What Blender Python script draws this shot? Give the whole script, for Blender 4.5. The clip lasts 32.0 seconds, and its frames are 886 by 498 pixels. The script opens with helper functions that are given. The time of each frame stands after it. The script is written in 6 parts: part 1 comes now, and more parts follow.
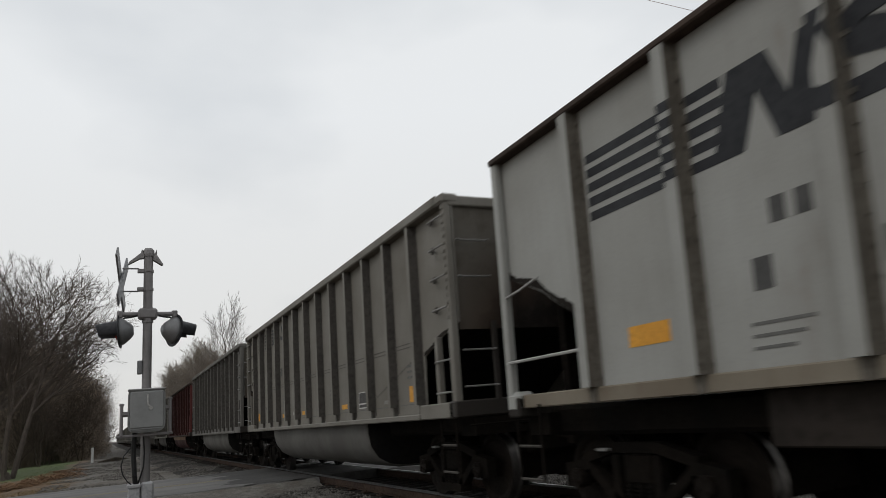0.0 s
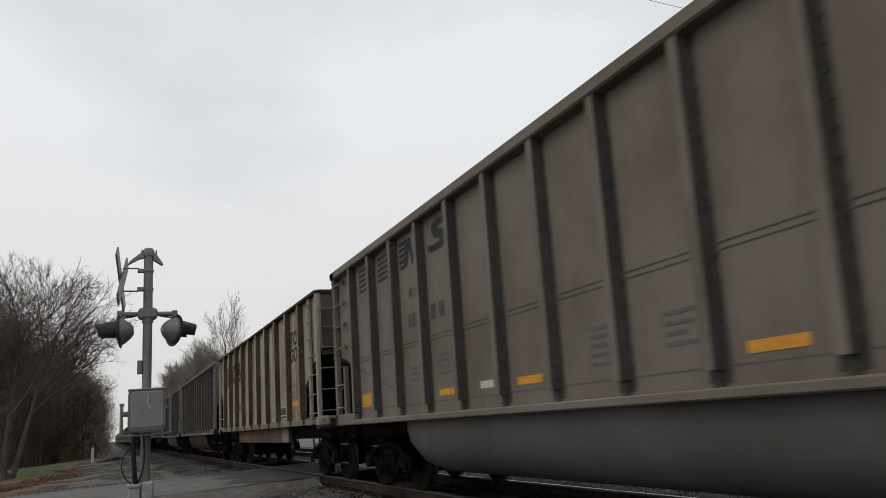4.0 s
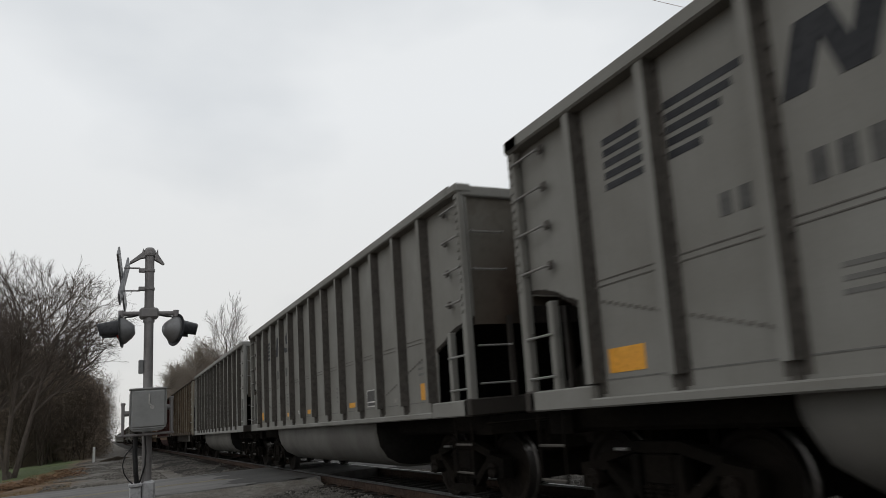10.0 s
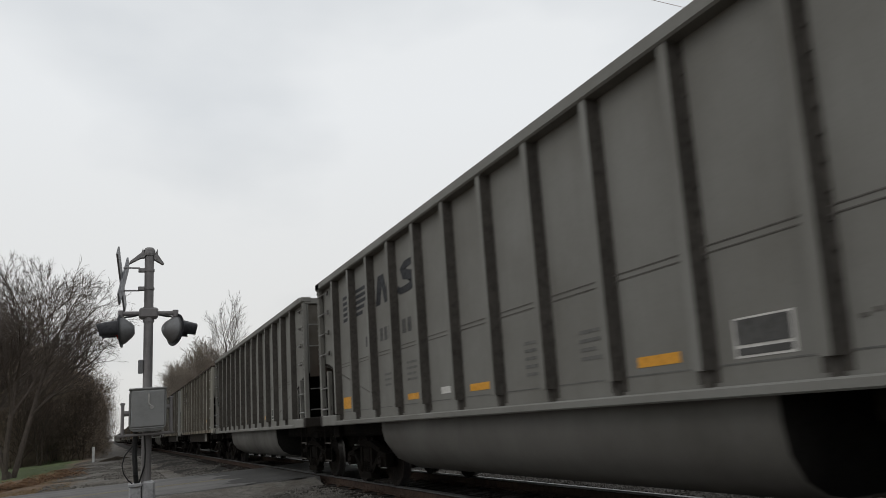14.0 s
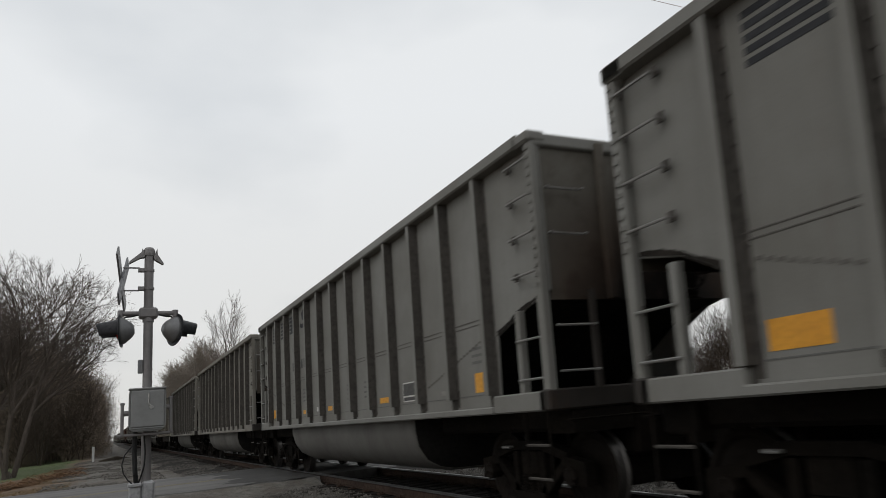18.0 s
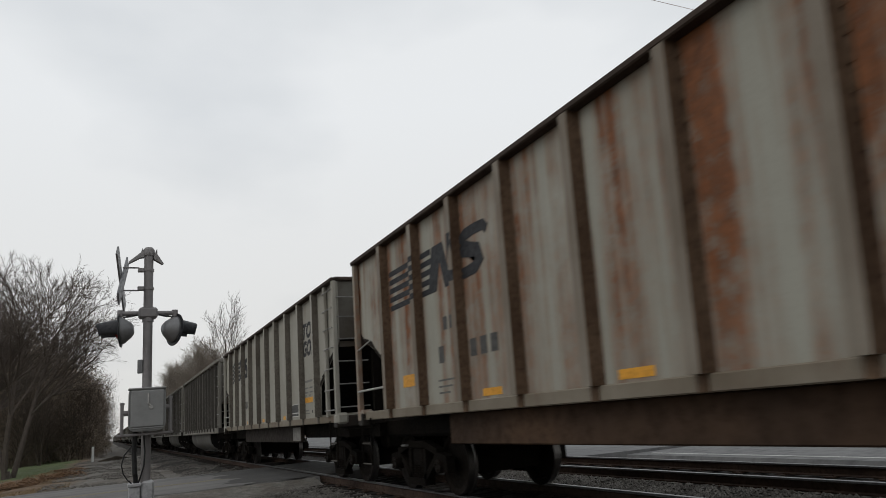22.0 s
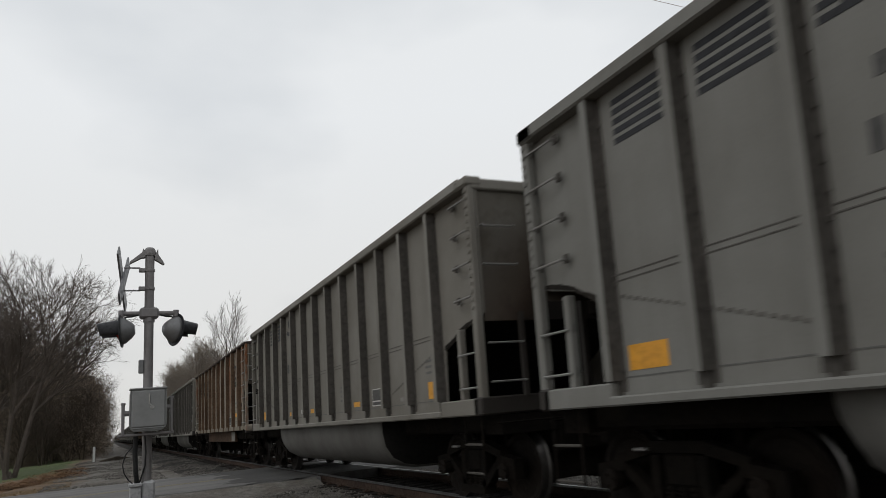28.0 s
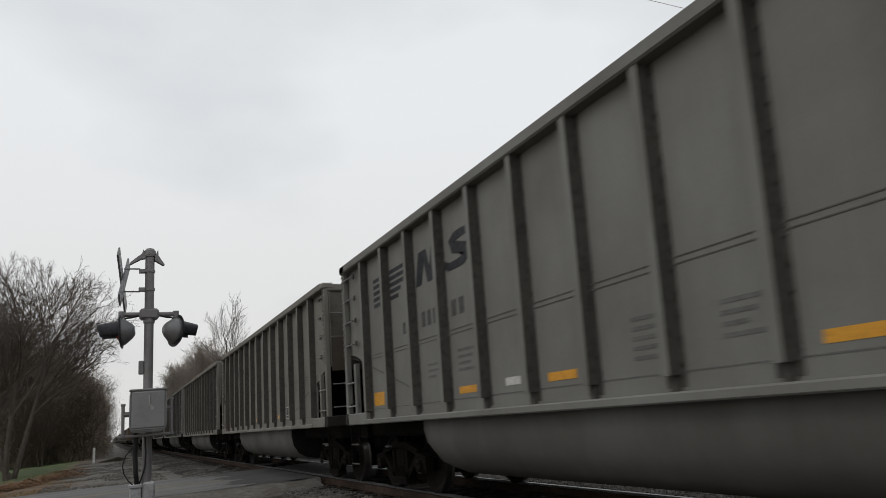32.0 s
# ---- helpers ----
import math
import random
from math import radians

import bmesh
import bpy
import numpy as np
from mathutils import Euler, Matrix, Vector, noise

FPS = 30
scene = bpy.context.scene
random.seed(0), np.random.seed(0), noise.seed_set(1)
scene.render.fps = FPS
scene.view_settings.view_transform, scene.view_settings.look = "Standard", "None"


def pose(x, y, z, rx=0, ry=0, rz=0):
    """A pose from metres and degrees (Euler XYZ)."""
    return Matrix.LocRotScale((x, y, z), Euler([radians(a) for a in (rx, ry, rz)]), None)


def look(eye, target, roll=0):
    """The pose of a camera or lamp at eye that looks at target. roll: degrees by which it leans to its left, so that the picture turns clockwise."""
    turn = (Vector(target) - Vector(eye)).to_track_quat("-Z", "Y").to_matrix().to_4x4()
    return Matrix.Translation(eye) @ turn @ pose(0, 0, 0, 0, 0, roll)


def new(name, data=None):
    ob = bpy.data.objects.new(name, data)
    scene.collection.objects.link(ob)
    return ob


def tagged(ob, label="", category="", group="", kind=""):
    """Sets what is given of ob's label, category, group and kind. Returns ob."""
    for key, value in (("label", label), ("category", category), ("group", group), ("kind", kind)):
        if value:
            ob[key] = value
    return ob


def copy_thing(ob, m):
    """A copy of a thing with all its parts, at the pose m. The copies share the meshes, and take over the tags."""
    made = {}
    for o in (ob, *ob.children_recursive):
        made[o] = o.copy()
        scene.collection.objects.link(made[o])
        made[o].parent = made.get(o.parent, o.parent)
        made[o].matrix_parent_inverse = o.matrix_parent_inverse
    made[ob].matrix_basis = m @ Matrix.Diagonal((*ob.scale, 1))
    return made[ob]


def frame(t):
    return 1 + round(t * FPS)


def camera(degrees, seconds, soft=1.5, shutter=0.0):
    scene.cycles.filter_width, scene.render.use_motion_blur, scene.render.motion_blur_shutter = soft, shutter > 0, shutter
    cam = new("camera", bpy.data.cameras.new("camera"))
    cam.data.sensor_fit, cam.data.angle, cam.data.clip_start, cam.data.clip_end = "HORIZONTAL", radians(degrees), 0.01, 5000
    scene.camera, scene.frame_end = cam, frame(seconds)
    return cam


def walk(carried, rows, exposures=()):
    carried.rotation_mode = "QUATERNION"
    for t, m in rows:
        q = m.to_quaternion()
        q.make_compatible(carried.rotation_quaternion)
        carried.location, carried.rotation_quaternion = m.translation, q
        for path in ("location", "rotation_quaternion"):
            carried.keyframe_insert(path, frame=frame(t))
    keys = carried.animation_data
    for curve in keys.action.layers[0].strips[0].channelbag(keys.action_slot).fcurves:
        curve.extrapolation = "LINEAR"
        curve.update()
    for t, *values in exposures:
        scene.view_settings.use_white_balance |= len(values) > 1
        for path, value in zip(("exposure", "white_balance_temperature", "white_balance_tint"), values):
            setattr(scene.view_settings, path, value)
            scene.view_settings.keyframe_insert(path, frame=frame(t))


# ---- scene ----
# Plan: z = 0 is the top of the near track's rails, +y runs along the track, away from the camera.
TRACK_X, TRACK2_X, TRACK2_Z = 5.59, 9.60, -0.09
PITCH = 16.30          # coupled length of one car
EYE = (0.0, 0.0, 1.246)

cam = camera(66.05, 32.0, soft=0.75, shutter=0.61)
# the clip's camera reads its picture out from top to bottom
scene.cycles.rolling_shutter_type, scene.cycles.rolling_shutter_duration = "TOP", 0.2


def aim(pan, tilt, roll):
    p, q = radians(pan), radians(tilt)
    way = Vector((math.sin(p) * math.cos(q), math.cos(p) * math.cos(q), math.sin(q)))
    return look(EYE, Vector(EYE) + way, roll)


PAN, TILT, ROLL = 26.543, 13.407, -4.976
# small drifts of the tripod head: seconds, degrees right, degrees up
DRIFT = [(0.0, 0.05, 0.05), (3.0, 0.06, 0.06), (4.5, 0.04, 0.02), (8.5, 0.04, 0.0), (9.3, -0.04, 0.0), (12.0, -0.05, 0.0),
         (13.0, -0.02, 0.0), (16.5, -0.02, -0.03), (19.5, 0.02, 0.0), (23.0, 0.02, -0.03), (25.5, 0.03, 0.0),
         (27.5, -0.05, -0.01), (29.5, -0.05, 0.0), (30.3, -0.01, 0.04), (32.0, -0.05, 0.07)]
walk(cam, [(t, aim(PAN + a, TILT + b, ROLL)) for t, a, b in DRIFT])

# ---- light: an overcast sky and a weak, very soft sun ----
SUN_ELEVATION, SUN_AZIMUTH = radians(46), radians(255)
world = bpy.data.worlds.new("overcast_sky")
scene.world = world
world.use_nodes = True
wn, wl = world.node_tree.nodes, world.node_tree.links
wn.clear()
w_out, w_bg = wn.new("ShaderNodeOutputWorld"), wn.new("ShaderNodeBackground")
w_sky = wn.new("ShaderNodeTexSky")
w_sky.sky_type, w_sky.sun_disc = "NISHITA", False
w_sky.sun_elevation, w_sky.sun_rotation = SUN_ELEVATION, SUN_AZIMUTH
w_co, w_map = wn.new("ShaderNodeTexCoord"), wn.new("ShaderNodeMapping")
w_map.inputs["Scale"].default_value = (1.0, 1.0, 2.2)
w_noise = wn.new("ShaderNodeTexNoise")
w_noise.inputs["Scale"].default_value, w_noise.inputs["Detail"].default_value = 1.6, 5.0
w_noise.inputs["Roughness"].default_value = 0.45
w_ramp = wn.new("ShaderNodeValToRGB")
w_ramp.color_ramp.elements[0].position, w_ramp.color_ramp.elements[1].position = 0.33, 0.6
w_ramp.color_ramp.elements[0].color = (5.9, 6.25, 6.6, 1)
w_ramp.color_ramp.elements[1].color = (8.3, 8.5, 8.65, 1)
w_mix = wn.new("ShaderNodeMix")
w_mix.data_type = "RGBA"
w_mix.inputs[0].default_value = 0.96
wl.new(w_co.outputs["Generated"], w_map.inputs["Vector"])
wl.new(w_map.outputs[0], w_noise.inputs["Vector"])
wl.new(w_noise.outputs[0], w_ramp.inputs[0])
wl.new(w_sky.outputs[0], w_mix.inputs["A"])
wl.new(w_ramp.outputs[0], w_mix.inputs["B"])
w_sep, w_low, w_warm = wn.new("ShaderNodeSeparateXYZ"), wn.new("ShaderNodeMapRange"), wn.new("ShaderNodeMix")
w_warm.data_type, w_warm.blend_type = "RGBA", "MULTIPLY"
w_warm.inputs["B"].default_value = (0.9, 0.87, 0.83, 1)
w_low.inputs["From Min"].default_value, w_low.inputs["From Max"].default_value = 0.42, 0.0     # paler and warmer haze low in the sky
wl.new(w_co.outputs["Generated"], w_sep.inputs[0])
wl.new(w_sep.outputs["Z"], w_low.inputs["Value"])
wl.new(w_low.outputs[0], w_warm.inputs[0])
wl.new(w_mix.outputs["Result"], w_warm.inputs["A"])
wl.new(w_warm.outputs["Result"], w_bg.inputs["Color"])
w_bg.inputs["Strength"].default_value = 0.1
wl.new(w_bg.outputs[0], w_out.inputs["Surface"])
sun = new("sun", bpy.data.lights.new("sun", "SUN"))
sun.data.energy, sun.data.angle, sun.data.color = 0.42, radians(25), (1.0, 0.97, 0.92)
sun.matrix_world = look((0, 0, 60), Vector((0, 0, 60)) - Vector((math.sin(SUN_AZIMUTH) * math.cos(SUN_ELEVATION),
                        math.cos(SUN_AZIMUTH) * math.cos(SUN_ELEVATION), math.sin(SUN_ELEVATION))))
scene.view_settings.exposure = 0.0

# ---- materials ----
def nodes_of(name):
    m = bpy.data.materials.new(name)
    m.use_nodes = True
    return m, m.node_tree.nodes, m.node_tree.links, m.node_tree.nodes["Principled BSDF"]


def noise_node(n, l, vec, scale, detail=4.0, rough=0.55):
    t = n.new("ShaderNodeTexNoise")
    t.inputs["Scale"].default_value, t.inputs["Detail"].default_value, t.inputs["Roughness"].default_value = scale, detail, rough
    l.new(vec, t.inputs["Vector"])
    return t.outputs[0]


def ramp_node(n, l, fac, lo, hi, a=0.0, b=1.0):
    r = n.new("ShaderNodeMapRange")
    r.inputs["From Min"].default_value, r.inputs["From Max"].default_value = lo, hi
    r.inputs["To Min"].default_value, r.inputs["To Max"].default_value = a, b
    l.new(fac, r.inputs["Value"])
    return r.outputs[0]


def mix_node(n, l, fac, a, b):
    m = n.new("ShaderNodeMix")
    m.data_type = "RGBA"
    for sock, v in ((m.inputs[0], fac), (m.inputs["A"], a), (m.inputs["B"], b)):
        if isinstance(v, (int, float)):
            sock.default_value = v
        elif isinstance(v, tuple):
            sock.default_value = (*v, 1)
        else:
            l.new(v, sock)
    return m.outputs["Result"]


def coords(n, l, scale=(1, 1, 1), shift=True):
    """Object coordinates in metres, shifted by the object's random number so that copies differ."""
    c, mp = n.new("ShaderNodeTexCoord"), n.new("ShaderNodeMapping")
    mp.inputs["Scale"].default_value = scale
    l.new(c.outputs["Object"], mp.inputs["Vector"])
    if shift:
        info, mul = n.new("ShaderNodeObjectInfo"), n.new("ShaderNodeVectorMath")
        mul.operation = "SCALE"
        mul.inputs[0].default_value = (37.0, 91.0, 53.0)
        l.new(info.outputs["Random"], mul.inputs["Scale"])
        l.new(mul.outputs[0], mp.inputs["Location"])
    return mp.outputs[0]


def bump_node(n, l, height, bsdf, strength, distance):
    b = n.new("ShaderNodeBump")
    b.inputs["Strength"].default_value, b.inputs["Distance"].default_value = strength, distance
    l.new(height, b.inputs["Height"])
    l.new(b.outputs[0], bsdf.inputs["Normal"])


def plain(name, a, b, scale=6.0, rough=0.7, metal=0.0, bump=0.3, dist=0.01, shift=True, detail=5.0, spec=None, wear=0.75):
    """Two tones mixed at two scales, with fine relief."""
    m, n, l, s = nodes_of(name)
    v = coords(n, l, shift=shift)
    big = ramp_node(n, l, noise_node(n, l, v, scale * 0.2, 4), 0.3, 0.7)
    small = noise_node(n, l, v, scale * 2.5, detail, 0.65)
    c = mix_node(n, l, big, a, b)
    dark = tuple(x * 0.55 for x in a)
    c = mix_node(n, l, ramp_node(n, l, small, 0.45, 0.75, 0.0, wear), c, dark)
    l.new(c, s.inputs["Base Color"])
    l.new(ramp_node(n, l, small, 0.3, 0.7, rough - 0.12, min(1.0, rough + 0.12)), s.inputs["Roughness"])
    s.inputs["Metallic"].default_value = metal
    s.inputs["Specular IOR Level"].default_value = spec if spec is not None else (0.5 if rough < 0.5 else 0.18)
    bump_node(n, l, small, s, bump, dist)
    return m


def car_paint(name, paint, dirt, rust, dirt_amount, rust_amount, rough=0.55, metal=0.0, wide=3.6, runs=0.22, plume=0.3, broken_up=0.35):
    """Weathered steel car side: paint, road dust, vertical run-down streaks and rust patches."""
    m, n, l, s = nodes_of(name)
    v = coords(n, l)
    streak_v = coords(n, l, (wide, wide, plume))
    fine_v = coords(n, l, (9.0, 9.0, 0.5))
    cloud = noise_node(n, l, v, 0.7, 5, 0.6)
    streak = noise_node(n, l, streak_v, 1.0, 4, 0.6)
    fine = noise_node(n, l, fine_v, 1.6, 4, 0.6)
    grain = noise_node(n, l, v, 40.0, 3, 0.6)
    c = mix_node(n, l, ramp_node(n, l, cloud, 0.35, 0.7, 0.0, dirt_amount), paint, dirt)
    c = mix_node(n, l, ramp_node(n, l, fine, 0.48, 0.78, 0.0, dirt_amount * runs), c, tuple(x * 0.6 for x in dirt))
    both = n.new("ShaderNodeMath")
    both.operation = "MULTIPLY"
    l.new(ramp_node(n, l, streak, 0.62 - 0.18 * rust_amount, 0.74 - 0.1 * rust_amount), both.inputs[0])
    l.new(ramp_node(n, l, cloud, 0.5 - 0.2 * rust_amount, 0.72 - 0.2 * rust_amount), both.inputs[1])
    # rust runs down from the rim and fades out low on the side
    own = n.new("ShaderNodeSeparateXYZ")
    l.new(coords(n, l, shift=False), own.inputs[0])
    run = n.new("ShaderNodeMath")
    run.operation = "MULTIPLY"
    l.new(both.outputs[0], run.inputs[0])
    l.new(ramp_node(n, l, own.outputs["Z"], 1.5, 3.1, 0.25, 1.0), run.inputs[1])
    ragged = mix_node(n, l, 0.5, run.outputs[0], both.outputs[0])
    amount = n.new("ShaderNodeMath")
    amount.operation = "MULTIPLY"
    amount.inputs[1].default_value = min(1.15, 0.3 + rust_amount)
    l.new(ragged, amount.inputs[0])
    blot = noise_node(n, l, v, 4.5, 6, 0.7)
    broken = n.new("ShaderNodeMath")
    broken.operation, broken.use_clamp = "MULTIPLY", True
    l.new(amount.outputs[0], broken.inputs[0])
    l.new(ramp_node(n, l, blot, 0.36, 0.56, broken_up, 1.15), broken.inputs[1])
    rusts = mix_node(n, l, ramp_node(n, l, noise_node(n, l, v, 9.0, 4, 0.6), 0.35, 0.65), tuple(x * 0.5 for x in rust), rust)
    c = mix_node(n, l, broken.outputs[0], c, rusts)
    c = mix_node(n, l, ramp_node(n, l, grain, 0.5, 0.8, 0.0, 0.25), c, tuple(x * 0.5 for x in paint))
    l.new(c, s.inputs["Base Color"])
    l.new(ramp_node(n, l, cloud, 0.3, 0.7, rough, min(1.0, rough + 0.25)), s.inputs["Roughness"])
    s.inputs["Metallic"].default_value = metal
    s.inputs["Specular IOR Level"].default_value = 0.28
    bump_node(n, l, cloud, s, 0.12, 0.02)
    return m


RUST, RUST2 = (0.115, 0.038, 0.014), (0.17, 0.06, 0.022)
PAINT = {
    "grey_light": car_paint("aluminium_light", (0.245, 0.245, 0.231), (0.159, 0.152, 0.136), RUST, 0.55, 0.0),
    "grey": car_paint("aluminium_grey", (0.194, 0.191, 0.175), (0.126, 0.119, 0.103), RUST, 0.6, 0.0),
    "grey_warm": car_paint("aluminium_warm", (0.192, 0.181, 0.158), (0.123, 0.112, 0.092), RUST, 0.7, 0.06),
    "grey_dark": car_paint("aluminium_sooty", (0.135, 0.129, 0.116), (0.085, 0.078, 0.069), RUST, 0.7, 0.0),
    "brown_grey": car_paint("aluminium_brown", (0.2, 0.172, 0.14), (0.125, 0.1, 0.076), RUST, 0.8, 0.15),
    "white": car_paint("white_paint", (0.322, 0.322, 0.302), (0.216, 0.207, 0.184), RUST, 0.5, 0.15),
    "cream": car_paint("cream_paint", (0.295, 0.283, 0.23), (0.195, 0.178, 0.135), RUST2, 0.6, 0.62, wide=5.5, plume=0.15, broken_up=0.5),
    "grimy_cream": car_paint("grimy_cream_paint", (0.245, 0.235, 0.194), (0.15, 0.133, 0.1), RUST2, 0.7, 0.72, wide=5.0, plume=0.22, broken_up=0.45),
    "pale_cream": car_paint("pale_cream_paint", (0.336, 0.324, 0.282), (0.230, 0.213, 0.173), RUST2, 0.5, 0.2),
    "rusty": car_paint("rusty_white_paint", (0.355, 0.332, 0.27), (0.25, 0.212, 0.155), (0.21, 0.085, 0.03), 0.6, 0.85, wide=4.6, plume=0.13, broken_up=0.55),
    "very_rusty": car_paint("very_rusty_paint", (0.325, 0.318, 0.27), (0.245, 0.232, 0.19), (0.2, 0.075, 0.028), 0.45, 1.15, wide=2.3, plume=0.09, broken_up=0.6),
    "brown_white": car_paint("brown_dusted_paint", (0.222, 0.193, 0.155), (0.135, 0.106, 0.079), RUST, 0.8, 0.5, wide=2.6, plume=0.5),
    "red": car_paint("oxide_red_paint", (0.102, 0.021, 0.018), (0.060, 0.015, 0.014), (0.049, 0.019, 0.012), 0.6, 0.1, 0.5),
}
SOOT = plain("loose_soot", (0.018, 0.016, 0.0145), (0.034, 0.029, 0.025), 9.0, 0.95, spec=0.06)
SEAM_LINE = plain("dirty_seam", (0.098, 0.091, 0.082), (0.135, 0.127, 0.115), 7.0, 0.85)
SEAM = plain("seam_dirt_and_shade", (0.06, 0.055, 0.049), (0.088, 0.08, 0.071), 5.0, 0.8)
NEAR_BLACK = plain("near_black", (0.011, 0.0105, 0.01), (0.018, 0.0165, 0.015), 6.0, 0.95, spec=0.06)


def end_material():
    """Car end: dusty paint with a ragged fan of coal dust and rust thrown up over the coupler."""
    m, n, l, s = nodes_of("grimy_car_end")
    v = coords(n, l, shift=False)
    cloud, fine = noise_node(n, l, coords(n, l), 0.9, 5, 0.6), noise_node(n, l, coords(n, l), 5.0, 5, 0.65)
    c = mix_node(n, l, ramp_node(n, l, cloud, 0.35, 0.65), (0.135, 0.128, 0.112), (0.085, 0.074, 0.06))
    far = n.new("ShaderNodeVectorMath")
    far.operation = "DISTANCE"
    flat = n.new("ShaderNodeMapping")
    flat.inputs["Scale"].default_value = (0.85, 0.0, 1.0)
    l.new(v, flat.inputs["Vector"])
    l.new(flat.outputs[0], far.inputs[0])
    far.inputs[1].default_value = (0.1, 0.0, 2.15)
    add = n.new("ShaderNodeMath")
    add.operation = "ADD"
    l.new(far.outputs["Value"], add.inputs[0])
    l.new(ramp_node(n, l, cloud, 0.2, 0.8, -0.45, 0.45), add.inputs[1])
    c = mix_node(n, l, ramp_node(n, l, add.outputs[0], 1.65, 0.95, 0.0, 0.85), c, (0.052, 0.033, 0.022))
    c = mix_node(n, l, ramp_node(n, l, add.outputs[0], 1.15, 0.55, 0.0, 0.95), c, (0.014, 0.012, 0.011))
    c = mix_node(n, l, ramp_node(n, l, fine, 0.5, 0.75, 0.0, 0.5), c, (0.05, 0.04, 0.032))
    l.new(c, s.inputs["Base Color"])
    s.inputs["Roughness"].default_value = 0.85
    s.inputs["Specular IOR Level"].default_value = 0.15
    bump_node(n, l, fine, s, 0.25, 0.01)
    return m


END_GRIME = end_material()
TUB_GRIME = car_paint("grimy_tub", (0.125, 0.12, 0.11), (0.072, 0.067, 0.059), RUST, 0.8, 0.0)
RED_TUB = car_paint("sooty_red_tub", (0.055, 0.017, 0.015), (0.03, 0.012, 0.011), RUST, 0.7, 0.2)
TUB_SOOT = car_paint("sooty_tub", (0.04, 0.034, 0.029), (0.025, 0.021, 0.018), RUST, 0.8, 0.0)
DUSTY_SILL = car_paint("dusty_side_sill", (0.215, 0.188, 0.145), (0.125, 0.097, 0.068), RUST, 0.75, 0.45)
RUST_SILL = car_paint("rusted_side_sill", (0.095, 0.07, 0.05), (0.05, 0.037, 0.028), RUST, 0.75, 0.6)
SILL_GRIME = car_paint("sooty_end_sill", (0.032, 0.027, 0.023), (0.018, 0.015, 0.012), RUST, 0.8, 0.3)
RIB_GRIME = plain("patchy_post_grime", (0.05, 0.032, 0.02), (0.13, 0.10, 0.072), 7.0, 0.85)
RIB_PALE = plain("pale_post_flank", (0.095, 0.083, 0.068), (0.16, 0.145, 0.122), 7.0, 0.85)
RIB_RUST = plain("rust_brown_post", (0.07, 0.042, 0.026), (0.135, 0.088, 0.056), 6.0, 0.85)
CHORD_DARK = plain("dark_rim", (0.04, 0.03, 0.025), (0.065, 0.046, 0.036), 5.0, 0.8)
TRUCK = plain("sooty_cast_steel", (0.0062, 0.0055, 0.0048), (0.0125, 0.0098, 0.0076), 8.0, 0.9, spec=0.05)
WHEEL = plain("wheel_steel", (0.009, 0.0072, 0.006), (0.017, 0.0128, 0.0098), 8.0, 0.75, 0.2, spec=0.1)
TREAD = plain("worn_wheel_tread", (0.13, 0.122, 0.115), (0.18, 0.17, 0.16), 9.0, 0.38, 0.9, 0.1)
BEAM = plain("rusty_beam", (0.036, 0.023, 0.016), (0.085, 0.05, 0.03), 3.0, 0.85)
BEAM_TAN = plain("dusty_tan_beam", (0.085, 0.056, 0.037), (0.16, 0.108, 0.07), 3.0, 0.85)
BEAM_DARK = plain("dark_beam", (0.022, 0.018, 0.0155), (0.034, 0.027, 0.022), 3.0, 0.85)
PALE_RUST = plain("pale_rust", (0.23, 0.15, 0.10), (0.31, 0.22, 0.16), 3.0, 0.85)
BAR_DARK = plain("bare_bar_steel", (0.2, 0.196, 0.188), (0.27, 0.262, 0.25), 9.0, 0.4, 0.3)
RIB_RED = plain("dark_red_brown", (0.022, 0.0095, 0.008), (0.038, 0.014, 0.012), 5.0, 0.85)
PALE_CASE = plain("pale_galvanised_case", (0.34, 0.34, 0.345), (0.42, 0.42, 0.425), 6.0, 0.5, 0.2, 0.1)
BAR = plain("worn_bar_steel", (0.34, 0.335, 0.32), (0.45, 0.44, 0.42), 9.0, 0.5, 0.2)
INK = plain("black_paint", (0.022, 0.023, 0.026), (0.036, 0.037, 0.04), 6.0, 0.6)
INK_PALE = plain("pale_stencil_paint", (0.15, 0.147, 0.138), (0.2, 0.195, 0.18), 6.0, 0.7)
INK_FADED = plain("faded_black_paint", (0.068, 0.067, 0.065), (0.1, 0.098, 0.093), 6.0, 0.65)
INK_SOFT = plain("worn_stencil_paint", (0.12, 0.118, 0.112), (0.145, 0.142, 0.133), 6.0, 0.7)
WHITE_INK = plain("white_stencil", (0.55, 0.53, 0.50), (0.66, 0.65, 0.62), 6.0, 0.6)
YELLOW = plain("yellow_reflector", (0.62, 0.27, 0.012), (0.70, 0.33, 0.02), 9.0, 0.45, 0.0, 0.1)
DULL_PATCH = plain("dull_pale_patch", (0.2, 0.19, 0.175), (0.27, 0.26, 0.24), 4.0, 0.8)
TAN = plain("tan_placard", (0.36, 0.25, 0.14), (0.42, 0.30, 0.18), 5.0, 0.7)
SPRAY = plain("silver_spray_paint", (0.20, 0.17, 0.17), (0.30, 0.27, 0.27), 5.0, 0.6)

